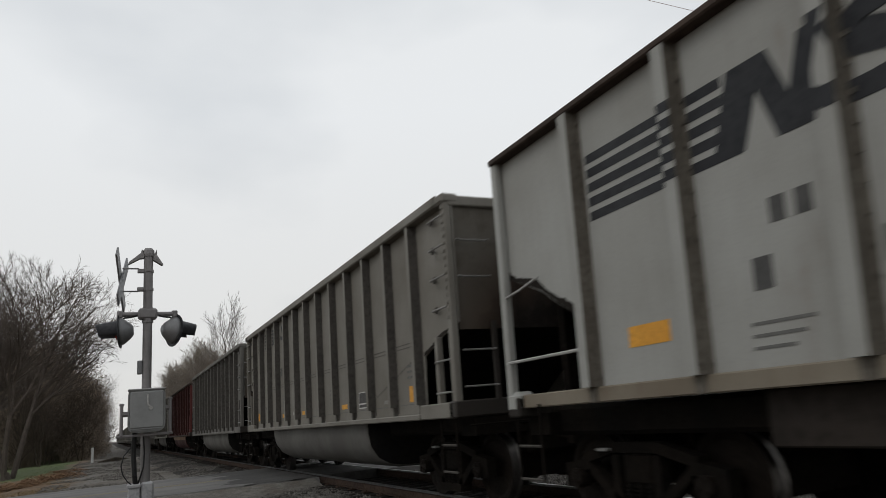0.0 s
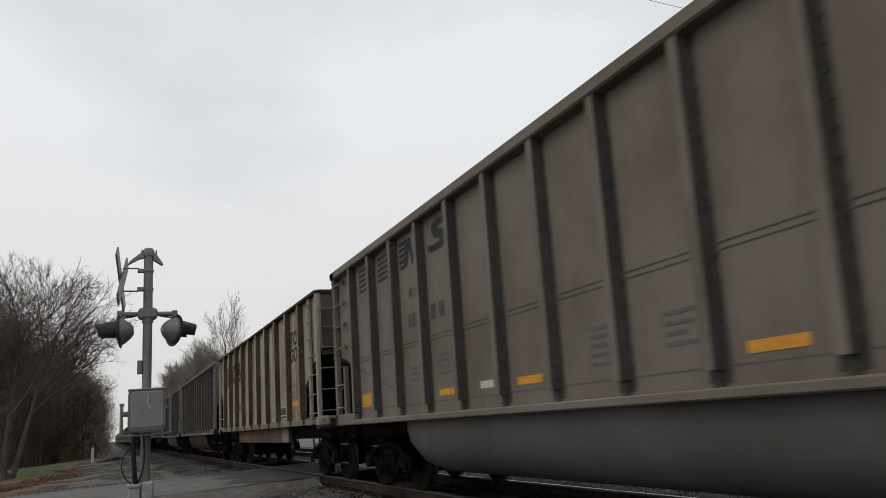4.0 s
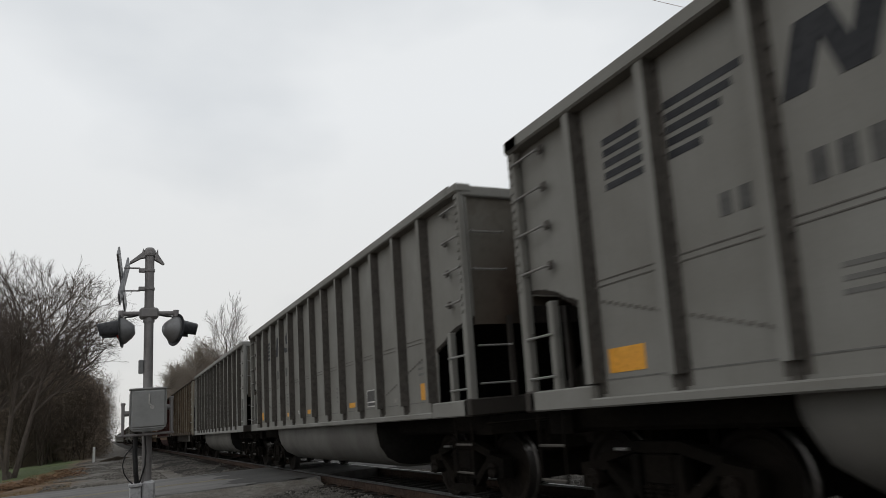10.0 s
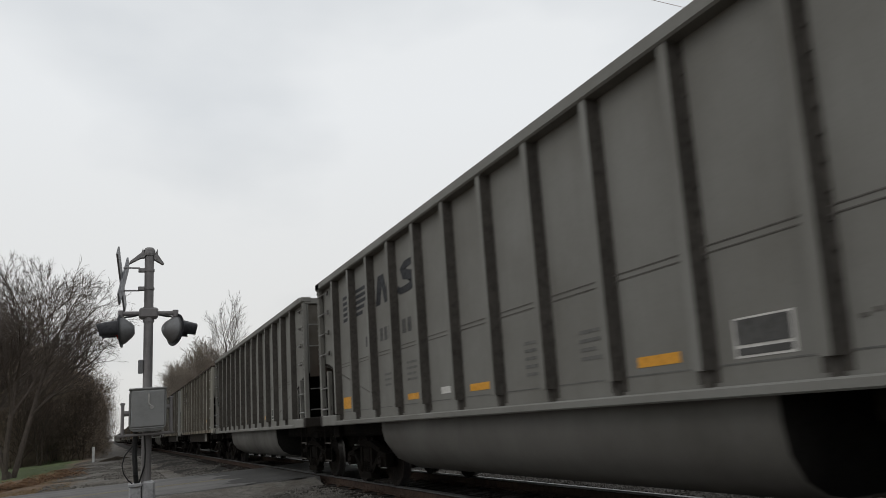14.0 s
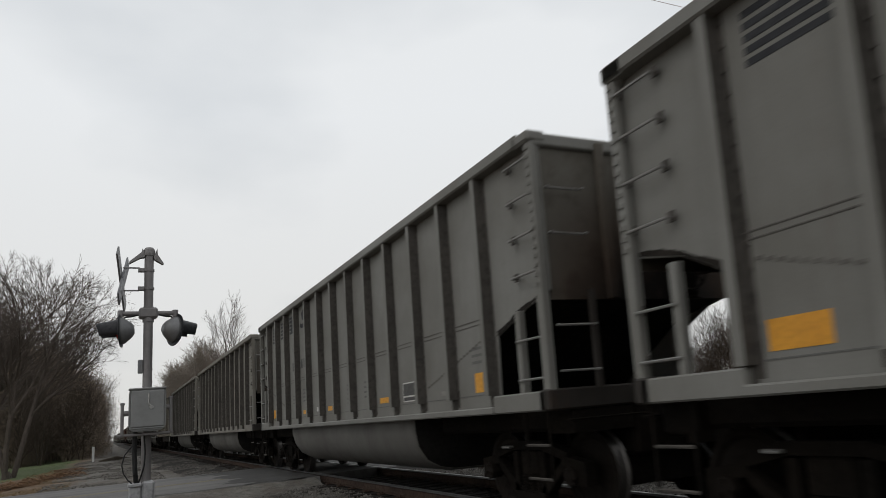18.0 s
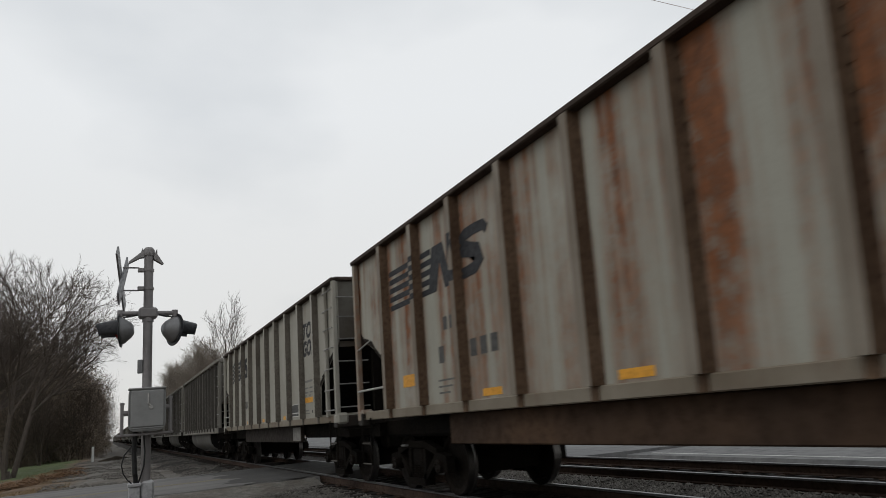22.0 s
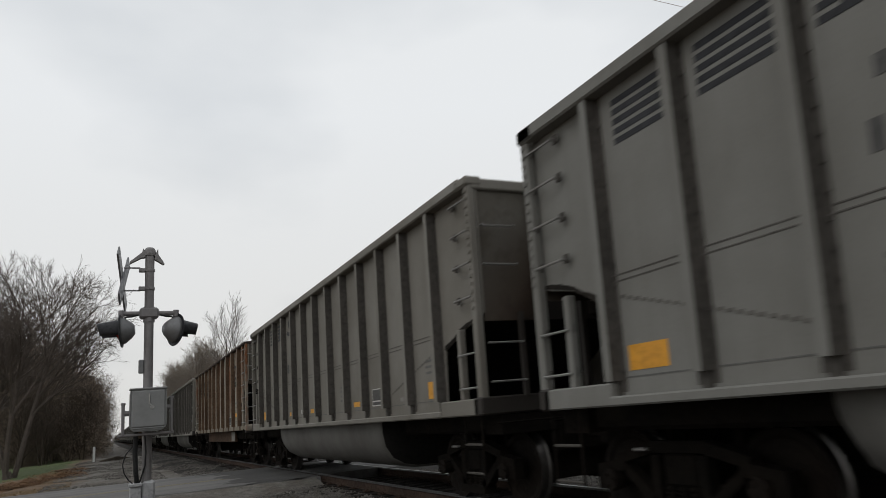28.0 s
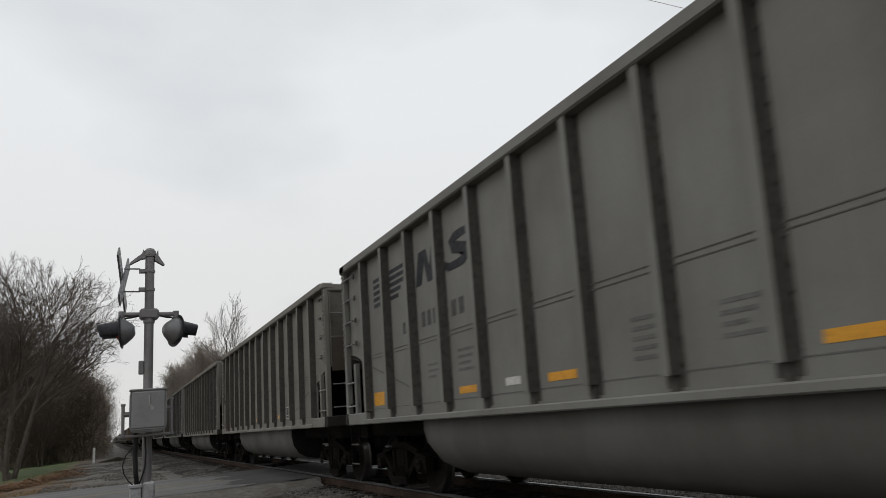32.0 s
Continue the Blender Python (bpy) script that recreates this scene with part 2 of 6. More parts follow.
GALV = plain("galvanised_steel", (0.188, 0.178, 0.176), (0.236, 0.225, 0.222), 7.0, 0.5, 0.3, 0.08, wear=0.25)
CASE = plain("grey_painted_case", (0.215, 0.217, 0.213), (0.26, 0.262, 0.257), 4.0, 0.5, 0.1, 0.08, wear=0.2)
LAMP_BLACK = plain("black_enamel", (0.022, 0.023, 0.026), (0.035, 0.036, 0.04), 9.0, 0.5)
LAMP_GREY = plain("grey_lamp_shell", (0.14, 0.142, 0.145), (0.185, 0.184, 0.184), 9.0, 0.45, 0.2, 0.1, wear=0.3)
BLADE_BACK = plain("blade_aluminium", (0.17, 0.172, 0.18), (0.22, 0.222, 0.23), 6.0, 0.5, 0.3)
BLADE_DARK = plain("blade_face", (0.30, 0.29, 0.31), (0.36, 0.35, 0.37), 6.0, 0.6)
RED_LENS = plain("red_lens", (0.16, 0.008, 0.006), (0.2, 0.01, 0.008), 20.0, 0.2)
CABLE = plain("black_cable", (0.02, 0.02, 0.02), (0.03, 0.03, 0.03), 20.0, 0.6)
WIRE = plain("copper_wire", (0.42, 0.27, 0.24), (0.48, 0.32, 0.28), 20.0, 0.5)
WHITE_POST = plain("white_post_paint", (0.6, 0.6, 0.58), (0.7, 0.7, 0.68), 8.0, 0.6)



def road_material(name, a, b, streak):
    """Asphalt with darker wheel streaks along the road, stains and coarse grain."""
    m, n, l, s = nodes_of(name)
    v = coords(n, l, shift=False)
    lanes = noise_node(n, l, coords(n, l, (0.16, 1.5, 1.0), False), 1.0, 4, 0.6)
    big, fine = noise_node(n, l, v, 0.6, 5, 0.6), noise_node(n, l, v, 60.0, 3, 0.7)
    c = mix_node(n, l, ramp_node(n, l, big, 0.3, 0.7), a, b)
    c = mix_node(n, l, ramp_node(n, l, lanes, 0.45, 0.62, 0.0, 0.75), c, streak)
    c = mix_node(n, l, ramp_node(n, l, fine, 0.5, 0.75, 0.0, 0.35), c, streak)
    l.new(c, s.inputs["Base Color"])
    l.new(ramp_node(n, l, lanes, 0.3, 0.7, 0.9, 0.7), s.inputs["Roughness"])
    s.inputs["Specular IOR Level"].default_value = 0.25
    bump_node(n, l, fine, s, 0.5, 0.006)
    return m


ASPHALT = road_material("asphalt", (0.112, 0.108, 0.104), (0.17, 0.164, 0.157), (0.07, 0.067, 0.064))
APRON = road_material("dark_apron_asphalt", (0.045, 0.043, 0.041), (0.075, 0.072, 0.069), (0.03, 0.029, 0.028))
ASPHALT_FAR = plain("pale_asphalt", (0.13, 0.13, 0.132), (0.175, 0.175, 0.172), 1.2, 0.85, 0.0, 0.4, 0.006, False)
DECK = plain("dark_crossing_panel", (0.05, 0.047, 0.044), (0.085, 0.082, 0.078), 2.5, 0.85, 0.0, 0.4, 0.006, False, wear=0.5)
LINE = plain("worn_road_line", (0.2, 0.178, 0.125), (0.26, 0.225, 0.145), 5.0, 0.8)
LINE_WHITE = plain("worn_white_line", (0.5, 0.5, 0.48), (0.4, 0.4, 0.385), 5.0, 0.8)
STONE = plain("crushed_stone", (0.075, 0.068, 0.06), (0.19, 0.178, 0.162), 9.0, 0.9, 0.0, 0.5)
BALLAST = plain("ballast_bed", (0.024, 0.0215, 0.019), (0.05, 0.045, 0.04), 14.0, 0.95, 0.0, 1.0, 0.05, False)
RAIL_RUST = plain("rusty_rail", (0.034, 0.021, 0.0155), (0.062, 0.039, 0.028), 6.0, 0.8)
RAIL_TOP = plain("polished_rail_head", (0.13, 0.128, 0.13), (0.18, 0.178, 0.18), 9.0, 0.42, 0.9, 0.05)
SPOIL = plain("dark_dirt", (0.04, 0.032, 0.024), (0.085, 0.068, 0.05), 5.0, 0.95, 0.0, 0.8, 0.04, False)
# darker copy of the stone: soot plus the train's shade put into the colour
STONE_SOOT_SHADE = plain("sooty_shaded_stone", (0.016, 0.0145, 0.013), (0.034, 0.031, 0.028), 9.0, 0.95, 0.0, 0.5)
TIE = plain("creosoted_tie", (0.016, 0.013, 0.0115), (0.03, 0.025, 0.021), 5.0, 0.95)
BARK = plain("grey_bark", (0.085, 0.072, 0.06), (0.135, 0.118, 0.10), 5.0, 0.95)
TWIG = plain("bare_twigs", (0.055, 0.043, 0.034), (0.088, 0.07, 0.056), 3.0, 0.95)
TWIG_OAK = plain("grey_brown_twigs", (0.08, 0.066, 0.056), (0.125, 0.103, 0.088), 3.0, 0.95)
# twig colour lifted to carry the haze of distance
TWIG_FAR = plain("hazed_far_twigs", (0.21, 0.18, 0.15), (0.27, 0.235, 0.198), 3.0, 0.95)


def leaf_material(name, a, b):
    m, n, l, s = nodes_of(name)
    g = n.new("ShaderNodeNewGeometry")
    c = mix_node(n, l, g.outputs["Random Per Island"], a, b)
    l.new(c, s.inputs["Base Color"])
    s.inputs["Roughness"].default_value = 0.85
    return m


LEAF_DARK = leaf_material("dry_dark_foliage", (0.13, 0.1, 0.073), (0.24, 0.187, 0.14))
LEAF_BROWN = leaf_material("dead_leaves", (0.10, 0.056, 0.028), (0.24, 0.135, 0.066))
GRASS = leaf_material("short_lawn_blades", (0.04, 0.062, 0.017), (0.075, 0.094, 0.03))
GRASS_DRY = leaf_material("dry_grass_blades", (0.12, 0.085, 0.042), (0.23, 0.165, 0.085))


def ground_material():
    """Grey gravel by the track, brown leaf litter past it, green lawn in patches."""
    m, n, l, s = nodes_of("ground_cover")
    v = coords(n, l, shift=False)
    sep = n.new("ShaderNodeSeparateXYZ")
    l.new(v, sep.inputs[0])
    big, small, fine = noise_node(n, l, v, 0.25, 4), noise_node(n, l, v, 2.0, 5, 0.65), noise_node(n, l, v, 22.0, 5, 0.7)
    gravel = mix_node(n, l, ramp_node(n, l, fine, 0.35, 0.65), (0.06, 0.055, 0.047), (0.15, 0.14, 0.125))
    clod = noise_node(n, l, v, 6.0, 4, 0.6)
    gravel = mix_node(n, l, ramp_node(n, l, clod, 0.4, 0.62, 0.0, 0.7), gravel, (0.185, 0.172, 0.152))
    gravel = mix_node(n, l, ramp_node(n, l, noise_node(n, l, v, 0.7, 4, 0.6), 0.46, 0.62, 0.0, 0.8), gravel, (0.07, 0.053, 0.038))
    litter = mix_node(n, l, ramp_node(n, l, small, 0.35, 0.65), (0.075, 0.047, 0.027), (0.16, 0.102, 0.058))
    lawn = mix_node(n, l, ramp_node(n, l, small, 0.3, 0.7), (0.046, 0.07, 0.018), (0.08, 0.098, 0.031))
    edge = n.new("ShaderNodeMath")
    edge.operation = "ADD"
    l.new(sep.outputs["X"], edge.inputs[0])
    l.new(ramp_node(n, l, big, 0.2, 0.8, -1.1, 1.1), edge.inputs[1])
    c = mix_node(n, l, ramp_node(n, l, edge.outputs[0], -2.4, -1.2), litter, gravel)
    green = n.new("ShaderNodeMath")
    green.operation = "MULTIPLY"
    l.new(ramp_node(n, l, edge.outputs[0], -2.3, -3.0), green.inputs[0])
    l.new(ramp_node(n, l, sep.outputs["Y"], 42.0, 44.5), green.inputs[1])
    c = mix_node(n, l, green.outputs[0], c, lawn)
    c = mix_node(n, l, ramp_node(n, l, edge.outputs[0], 17.0, 19.0), c, litter)
    l.new(c, s.inputs["Base Color"])
    s.inputs["Roughness"].default_value = 0.95
    bump_node(n, l, fine, s, 0.8, 0.04)
    return m


GROUND = ground_material()

# ---- mesh helpers ----
def link(name, bm, material, parent=None, label="", smooth=False):
    me = bpy.data.meshes.new(name)
    bm.to_mesh(me)
    bm.free()
    if smooth:
        me.polygons.foreach_set("use_smooth", [True] * len(me.polygons))
    me.materials.append(material)
    ob = new(name, me)
    if parent:
        ob.parent = parent
    if label:
        tagged(ob, label)
    return ob


def part(name, bm, material, parent, label="", smooth=False):
    return link(name, bm, material, parent, label, smooth)


def again(ob, parent, m=None):
    """Another object on the same mesh."""
    o = ob.copy()
    scene.collection.objects.link(o)
    o.parent = parent
    if m is not None:
        o.matrix_basis = m
    return o


def add_box(bm, x0, x1, y0, y1, z0, z1, bevel=0.0):
    vs = [bm.verts.new((x, y, z)) for x in (x0, x1) for y in (y0, y1) for z in (z0, z1)]
    fs = [bm.faces.new([vs[i] for i in f]) for f in ((0, 1, 3, 2), (4, 6, 7, 5), (0, 4, 5, 1), (2, 3, 7, 6), (0, 2, 6, 4), (1, 5, 7, 3))]
    if bevel:
        es = list({e for f in fs for e in f.edges})
        bmesh.ops.bevel(bm, geom=es, offset=bevel, segments=1, affect="EDGES")
    return bm


def box(*a, bevel=0.0):
    return add_box(bmesh.new(), *a, bevel=bevel)


def add_tube(bm, p, q, r0, r1=None, n=8, caps=True):
    p, q = Vector(p), Vector(q)
    r1 = r0 if r1 is None else r1
    w = (q - p).normalized()
    u = w.orthogonal().normalized()
    v = w.cross(u)
    a = [bm.verts.new(p + r0 * (math.cos(2 * math.pi * i / n) * u + math.sin(2 * math.pi * i / n) * v)) for i in range(n)]
    b = [bm.verts.new(q + r1 * (math.cos(2 * math.pi * i / n) * u + math.sin(2 * math.pi * i / n) * v)) for i in range(n)]
    for i in range(n):
        bm.faces.new((a[i], a[(i + 1) % n], b[(i + 1) % n], b[i]))
    if caps:
        bm.faces.new(a[::-1])
        bm.faces.new(b)
    return bm


def tube(*a, **k):
    return add_tube(bmesh.new(), *a, **k)


def path_tube(points, r, n=6):
    bm = bmesh.new()
    for p, q in zip(points, points[1:]):
        add_tube(bm, p, q, r, n=n)
    return bm


def add_prism(bm, outline, axis, lo, hi):
    """A closed outline of (a, b) pairs swept along an axis: x: (y, z); y: (x, z); z: (x, y)."""
    def at(a, b, c):
        return {"x": (c, a, b), "y": (a, c, b), "z": (a, b, c)}[axis]
    one = [bm.verts.new(at(a, b, lo)) for a, b in outline]
    two = [bm.verts.new(at(a, b, hi)) for a, b in outline]
    k = len(outline)
    for i in range(k):
        bm.faces.new((one[i], one[(i + 1) % k], two[(i + 1) % k], two[i]))
    bm.faces.new(one[::-1])
    bm.faces.new(two)
    bmesh.ops.recalc_face_normals(bm, faces=bm.faces[:])
    return bm


def prism(outline, axis, lo, hi):
    return add_prism(bmesh.new(), outline, axis, lo, hi)


def lathe(profile, n=24):
    """Profile of (radius, x) turned about the x axis."""
    bm = bmesh.new()
    rings = []
    for r, x in profile:
        rings.append([bm.verts.new((x, r * math.cos(2 * math.pi * i / n), r * math.sin(2 * math.pi * i / n))) for i in range(n)])
    for a, b in zip(rings, rings[1:]):
        for i in range(n):
            bm.faces.new((a[i], a[(i + 1) % n], b[(i + 1) % n], b[i]))
    bm.faces.new(rings[0][::-1])
    bm.faces.new(rings[-1])
    bmesh.ops.recalc_face_normals(bm, faces=bm.faces[:])
    return bm

# ---- the coal train ----
PX, RX, CX = 1.45, 1.575, 1.60      # half widths: panel, rib face, top chord and sill
LB = 15.05                          # body length


def yy(d, lb=LB):
    """Distance from the car's leading end to its own y."""
    return lb / 2 - d


def grab(name, length, parent, spots, axis="y", material=None):
    """Bent bar grab irons of one length; spots are their centres."""
    bm = bmesh.new()
    h = length / 2
    if axis == "y":
        add_tube(bm, (-0.065, -h, 0), (-0.065, h, 0), 0.0135, n=6)
        for s in (-h, h):
            add_tube(bm, (-0.065, s, 0), (0.01, s, 0), 0.012, n=6)
            k = len(bm.faces)
            add_box(bm, -0.008, 0.012, s - 0.035, s + 0.035, -0.03, 0.06)
            bm.faces.ensure_lookup_table()
            for f in bm.faces[k:]:
                f.material_index = 1
    else:
        add_tube(bm, (-h, 0, 0), (h, 0, 0), 0.013, n=6)
        for s in (-h, h):
            add_tube(bm, (s, 0, 0), (s, -0.06, 0), 0.013, n=6)
    first = part(name, bm, material or BAR, parent)
    first.data.materials.append(SEAM)
    first.location = spots[0]
    for s in spots[1:]:
        again(first, parent, Matrix.Translation(s))


def decal(name, outline, material, parent, label="", lift=0.004):
    """A painted patch, a few mm proud of the side panel; outline in (distance from the leading end, z)."""
    bm = bmesh.new()
    one = [bm.verts.new((-PX - lift, yy(d), z)) for d, z in outline]
    two = [bm.verts.new((-PX + 0.004, yy(d), z)) for d, z in outline]
    k = len(outline)
    for i in range(k):
        bm.faces.new((one[i], one[(i + 1) % k], two[(i + 1) % k], two[i]))
    bm.faces.new(one)
    bmesh.ops.recalc_face_normals(bm, faces=bm.faces[:])
    return part(name, bm, material, parent, label)


def stroke(points, widths):
    """The outline of a brush line through points of (d, z)."""
    left, right = [], []
    for i, (p, w) in enumerate(zip(points, widths)):
        a, b = Vector(points[max(0, i - 1)]), Vector(points[min(len(points) - 1, i + 1)])
        t = (b - a).normalized()
        q = Vector((-t.y, t.x)) * w / 2
        left.append(tuple(Vector(p) + q))
        right.append(tuple(Vector(p) - q))
    return left + right[::-1]


def over_posts(outlines, posts, width, material, parent):
    """The painted shapes where they cross the faces of the side posts."""
    for d in posts:
        bm = bmesh.new()
        for outline in outlines:
            bm.faces.new([bm.verts.new((-RX - 0.004, yy(a), z)) for a, z in outline])
        bmesh.ops.triangulate(bm, faces=bm.faces[:])
        for edge, way in ((d - width / 2, 1), (d + width / 2, -1)):
            bmesh.ops.bisect_plane(bm, geom=bm.verts[:] + bm.edges[:] + bm.faces[:], plane_co=(0, yy(edge), 0), plane_no=(0, way, 0), clear_outer=True)
        if not bm.faces[:]:
            bm.free()
            continue
        ext = bmesh.ops.extrude_face_region(bm, geom=bm.faces[:])
        for v in [g for g in ext["geom"] if isinstance(g, bmesh.types.BMVert)]:
            v.co.x += 0.006
        bmesh.ops.recalc_face_normals(bm, faces=bm.faces[:])
        part("emblem_stripe", bm, material, parent)


def soot_fringe(parent, edge, seed, depth=0.06):
    """Coal dust that has settled in a ragged band along the edge of an end opening."""
    rng = random.Random(seed)
    low, high = [], []
    for (d0, z0), (d1, z1) in zip(edge, edge[1:]):
        n = max(3, int(abs(d1 - d0) / 0.045))
        for i in range(n):
            f = i / n
            d, z = d0 + (d1 - d0) * f, z0 + (z1 - z0) * f
            low.append((d, z + 0.004))
            high.append((d, z + 0.015 + depth * (0.3 + 0.45 * math.sin(5 * d + seed) ** 2 + 0.25 * rng.random())))
    decal("soot_fringe", low + high[::-1], SOOT, parent, "ragged band of settled coal dust", 0.0055)


def rect(name, d0, d1, z0, z1, material, parent, slant=0.0, label=""):
    return decal(name, [(d0, z0), (d1, z0), (d1 + slant, z1), (d0 + slant, z1)], material, parent, label)


def bars(parent, d0, d1, z0, z1, count, material=None):
    """Unreadable lettering as plain bars."""
    step = (d1 - d0) / count
    for i in range(count):
        rect("stencil_bar", d0 + i * step, d0 + i * step + step * 0.62, z0, z1, material or INK_FADED, parent)


def lines_of_text(parent, d0, d1, z_top, rows, material, gap=0.085, h=0.035):
    for i in range(rows):
        rect("stencil_line", d0, d1 - (i % 3) * 0.08, z_top - i * gap - h, z_top - i * gap, material, parent)


def data_panel(parent, d0, d1, z0, z1):
    h = z1 - z0
    panel = rect("data_panel", d0, d1, z0, z1, WHITE_INK, parent, label="black data panel framed in white")
    bm = bmesh.new()
    for a, b in ((0.06, 0.24), (0.32, 0.95)):
        add_box(bm, -PX - 0.008, -PX - 0.001, yy(d1 - 0.025), yy(d0 + 0.025), z0 + a * h, z0 + b * h)
    part("data_panel_field", bm, INK_FADED, panel)


def emblem(parent, z0, z1, stripes, block, bow, material, posts=(), width=0.13, taper=0.0, count=5):
    """The mark as plain shapes: rows of stripes, a notched block and a curved band."""
    h = z1 - z0
    pitch = 1.0 / (count - 0.4)
    shapes = []
    for q, (a, b) in enumerate(stripes):
        for i in range(count):
            lo = pitch * i
            hi = lo + pitch * 0.6
            cut = taper * (b - a) * (1 - lo) if q == 1 else 0.0
            shapes.append(("emblem_stripe", [(a, z0 + h * lo), (b - cut, z0 + h * lo), (b - cut, z0 + h * hi), (a, z0 + h * hi)], 0.004))
    a, b = block
    q = [(0, 0), (0.27, 0), (0.41, 0.62), (0.54, 0), (0.80, 0), (1.0, 1), (0.76, 1), (0.65, 0.42), (0.52, 1), (0.19, 1)]
    shapes.append(("emblem_block", [(a + u * (b - a), z0 + v * h) for u, v in q], 0.0052))
    a, b = bow
    way = [(1.04, 0.76), (0.95, 0.87), (0.68, 0.89), (0.42, 0.87), (0.27, 0.74), (0.34, 0.6), (0.54, 0.52), (0.74, 0.42), (0.8, 0.27), (0.66, 0.13), (0.4, 0.11), (0.14, 0.11), (-0.02, 0.22)]
    fat = [0.2, 0.22, 0.22, 0.25, 0.34, 0.36, 0.32, 0.36, 0.34, 0.25, 0.22, 0.22, 0.2]
    shapes.append(("emblem_bow", stroke([(a + u * (b - a), z0 + v * h) for u, v in way], [w * h for w in fat]), 0.0064))
    for name, outline, lift in shapes:
        decal(name, outline, material, parent, "", lift)
    over_posts([o for _, o, _ in shapes], posts, width, material, parent)


def words(text, d, z, width, height, parent):
    """Bold slanted lettering of a given width and height on the side that faces the camera."""
    cu = bpy.data.curves.new("lettering", "FONT")
    cu.body, cu.size, cu.extrude, cu.offset, cu.shear, cu.space_character = text, 0.5, 0.003, 0.02, 0.22, 1.08
    tmp = new("lettering", cu)
    me = bpy.data.meshes.new_from_object(tmp.evaluated_get(bpy.context.evaluated_depsgraph_get()))
    bpy.data.objects.remove(tmp)
    bpy.data.curves.remove(cu)
    xs, ys = [v.co.x for v in me.vertices], [v.co.y for v in me.vertices]
    fit = Matrix.Diagonal((width / (max(xs) - min(xs)), height / (max(ys) - min(ys)), 1, 1)) @ Matrix.Translation((-min(xs), -min(ys), 0))
    turn = Matrix(((0, 0, -1, -PX - 0.002), (-1, 0, 0, yy(d)), (0, 1, 0, z), (0, 0, 0, 1)))
    me.transform(turn @ fit)
    me.materials.clear()
    me.materials.append(INK)
    ob = new("lettering", me)
    ob.parent = parent
    return ob


def side_frame_mesh():
    bm = bmesh.new()
    for s in (-1, 1):
        add_prism(bm, [(s * 1.12, 0.36), (s * 1.12, 0.60), (s * 0.72, 0.66), (s * 0.66, 0.56), (s * 0.86, 0.52), (s * 0.9, 0.36)], "x", -0.07, 0.07)   # pedestal
        add_prism(bm, [(s * 0.74, 0.64), (s * 0.70, 0.50), (s * 0.26, 0.16), (s * 0.20, 0.26)], "x", -0.06, 0.06)                            # tension leg
        add_box(bm, -0.06, 0.06, min(s * 0.24, s * 0.34), max(s * 0.24, s * 0.34), 0.2, 0.7)                                              # column
    add_prism(bm, [(-0.8, 0.6), (-0.3, 0.72), (0.3, 0.72), (0.8, 0.6), (0.8, 0.7), (0.32, 0.82), (-0.32, 0.82), (-0.8, 0.7)], "x", -0.07, 0.07)
    add_box(bm, -0.09, 0.09, -0.34, 0.34, 0.14, 0.24)
    return bm


def wheelset_mesh():
    bm = bmesh.new()
    add_tube(bm, (-1.02, 0, 0), (1.02, 0, 0), 0.08, n=10)
    for s in (-1, 1):
        add_tube(bm, (s * 1.02, 0, 0), (s * 1.12, 0, 0), 0.105, n=8)      # bearing cap
        for i in range(3):
            a = 2.1 * i
            add_tube(bm, (s * 1.12, 0.06 * math.cos(a), 0.06 * math.sin(a)), (s * 1.14, 0.06 * math.cos(a), 0.06 * math.sin(a)), 0.02, n=6)
    n_dark = len(bm.faces)
    profile = [(0.12, -0.09), (0.12, -0.05), (0.36, -0.03), (0.40, -0.055), (0.455, -0.055), (0.457, 0.05), (0.482, 0.06), (0.482, 0.085), (0.40, 0.09), (0.37, 0.03), (0.12, 0.05), (0.12, 0.09)]
    bright = []
    for s in (-1, 1):
        w = lathe([(r, x) for r, x in profile], 28)
        tmp = bpy.data.meshes.new("wheel")
        w.to_mesh(tmp)
        w.free()
        before = len(bm.faces)
        bm.from_mesh(tmp)
        bpy.data.meshes.remove(tmp)
        bm.faces.ensure_lookup_table()
        vs = {v for f in bm.faces[before:] for v in f.verts}
        for v in vs:
            v.co = (s * (0.76 - v.co.x), v.co.y, v.co.z)
        for f in bm.faces[before:]:
            rr = [math.hypot(v.co.y, v.co.z) for v in f.verts]
            if min(rr) > 0.45:
                f.material_index = 1
    bmesh.ops.recalc_face_normals(bm, faces=bm.faces[:])
    return bm


SHARED = {}


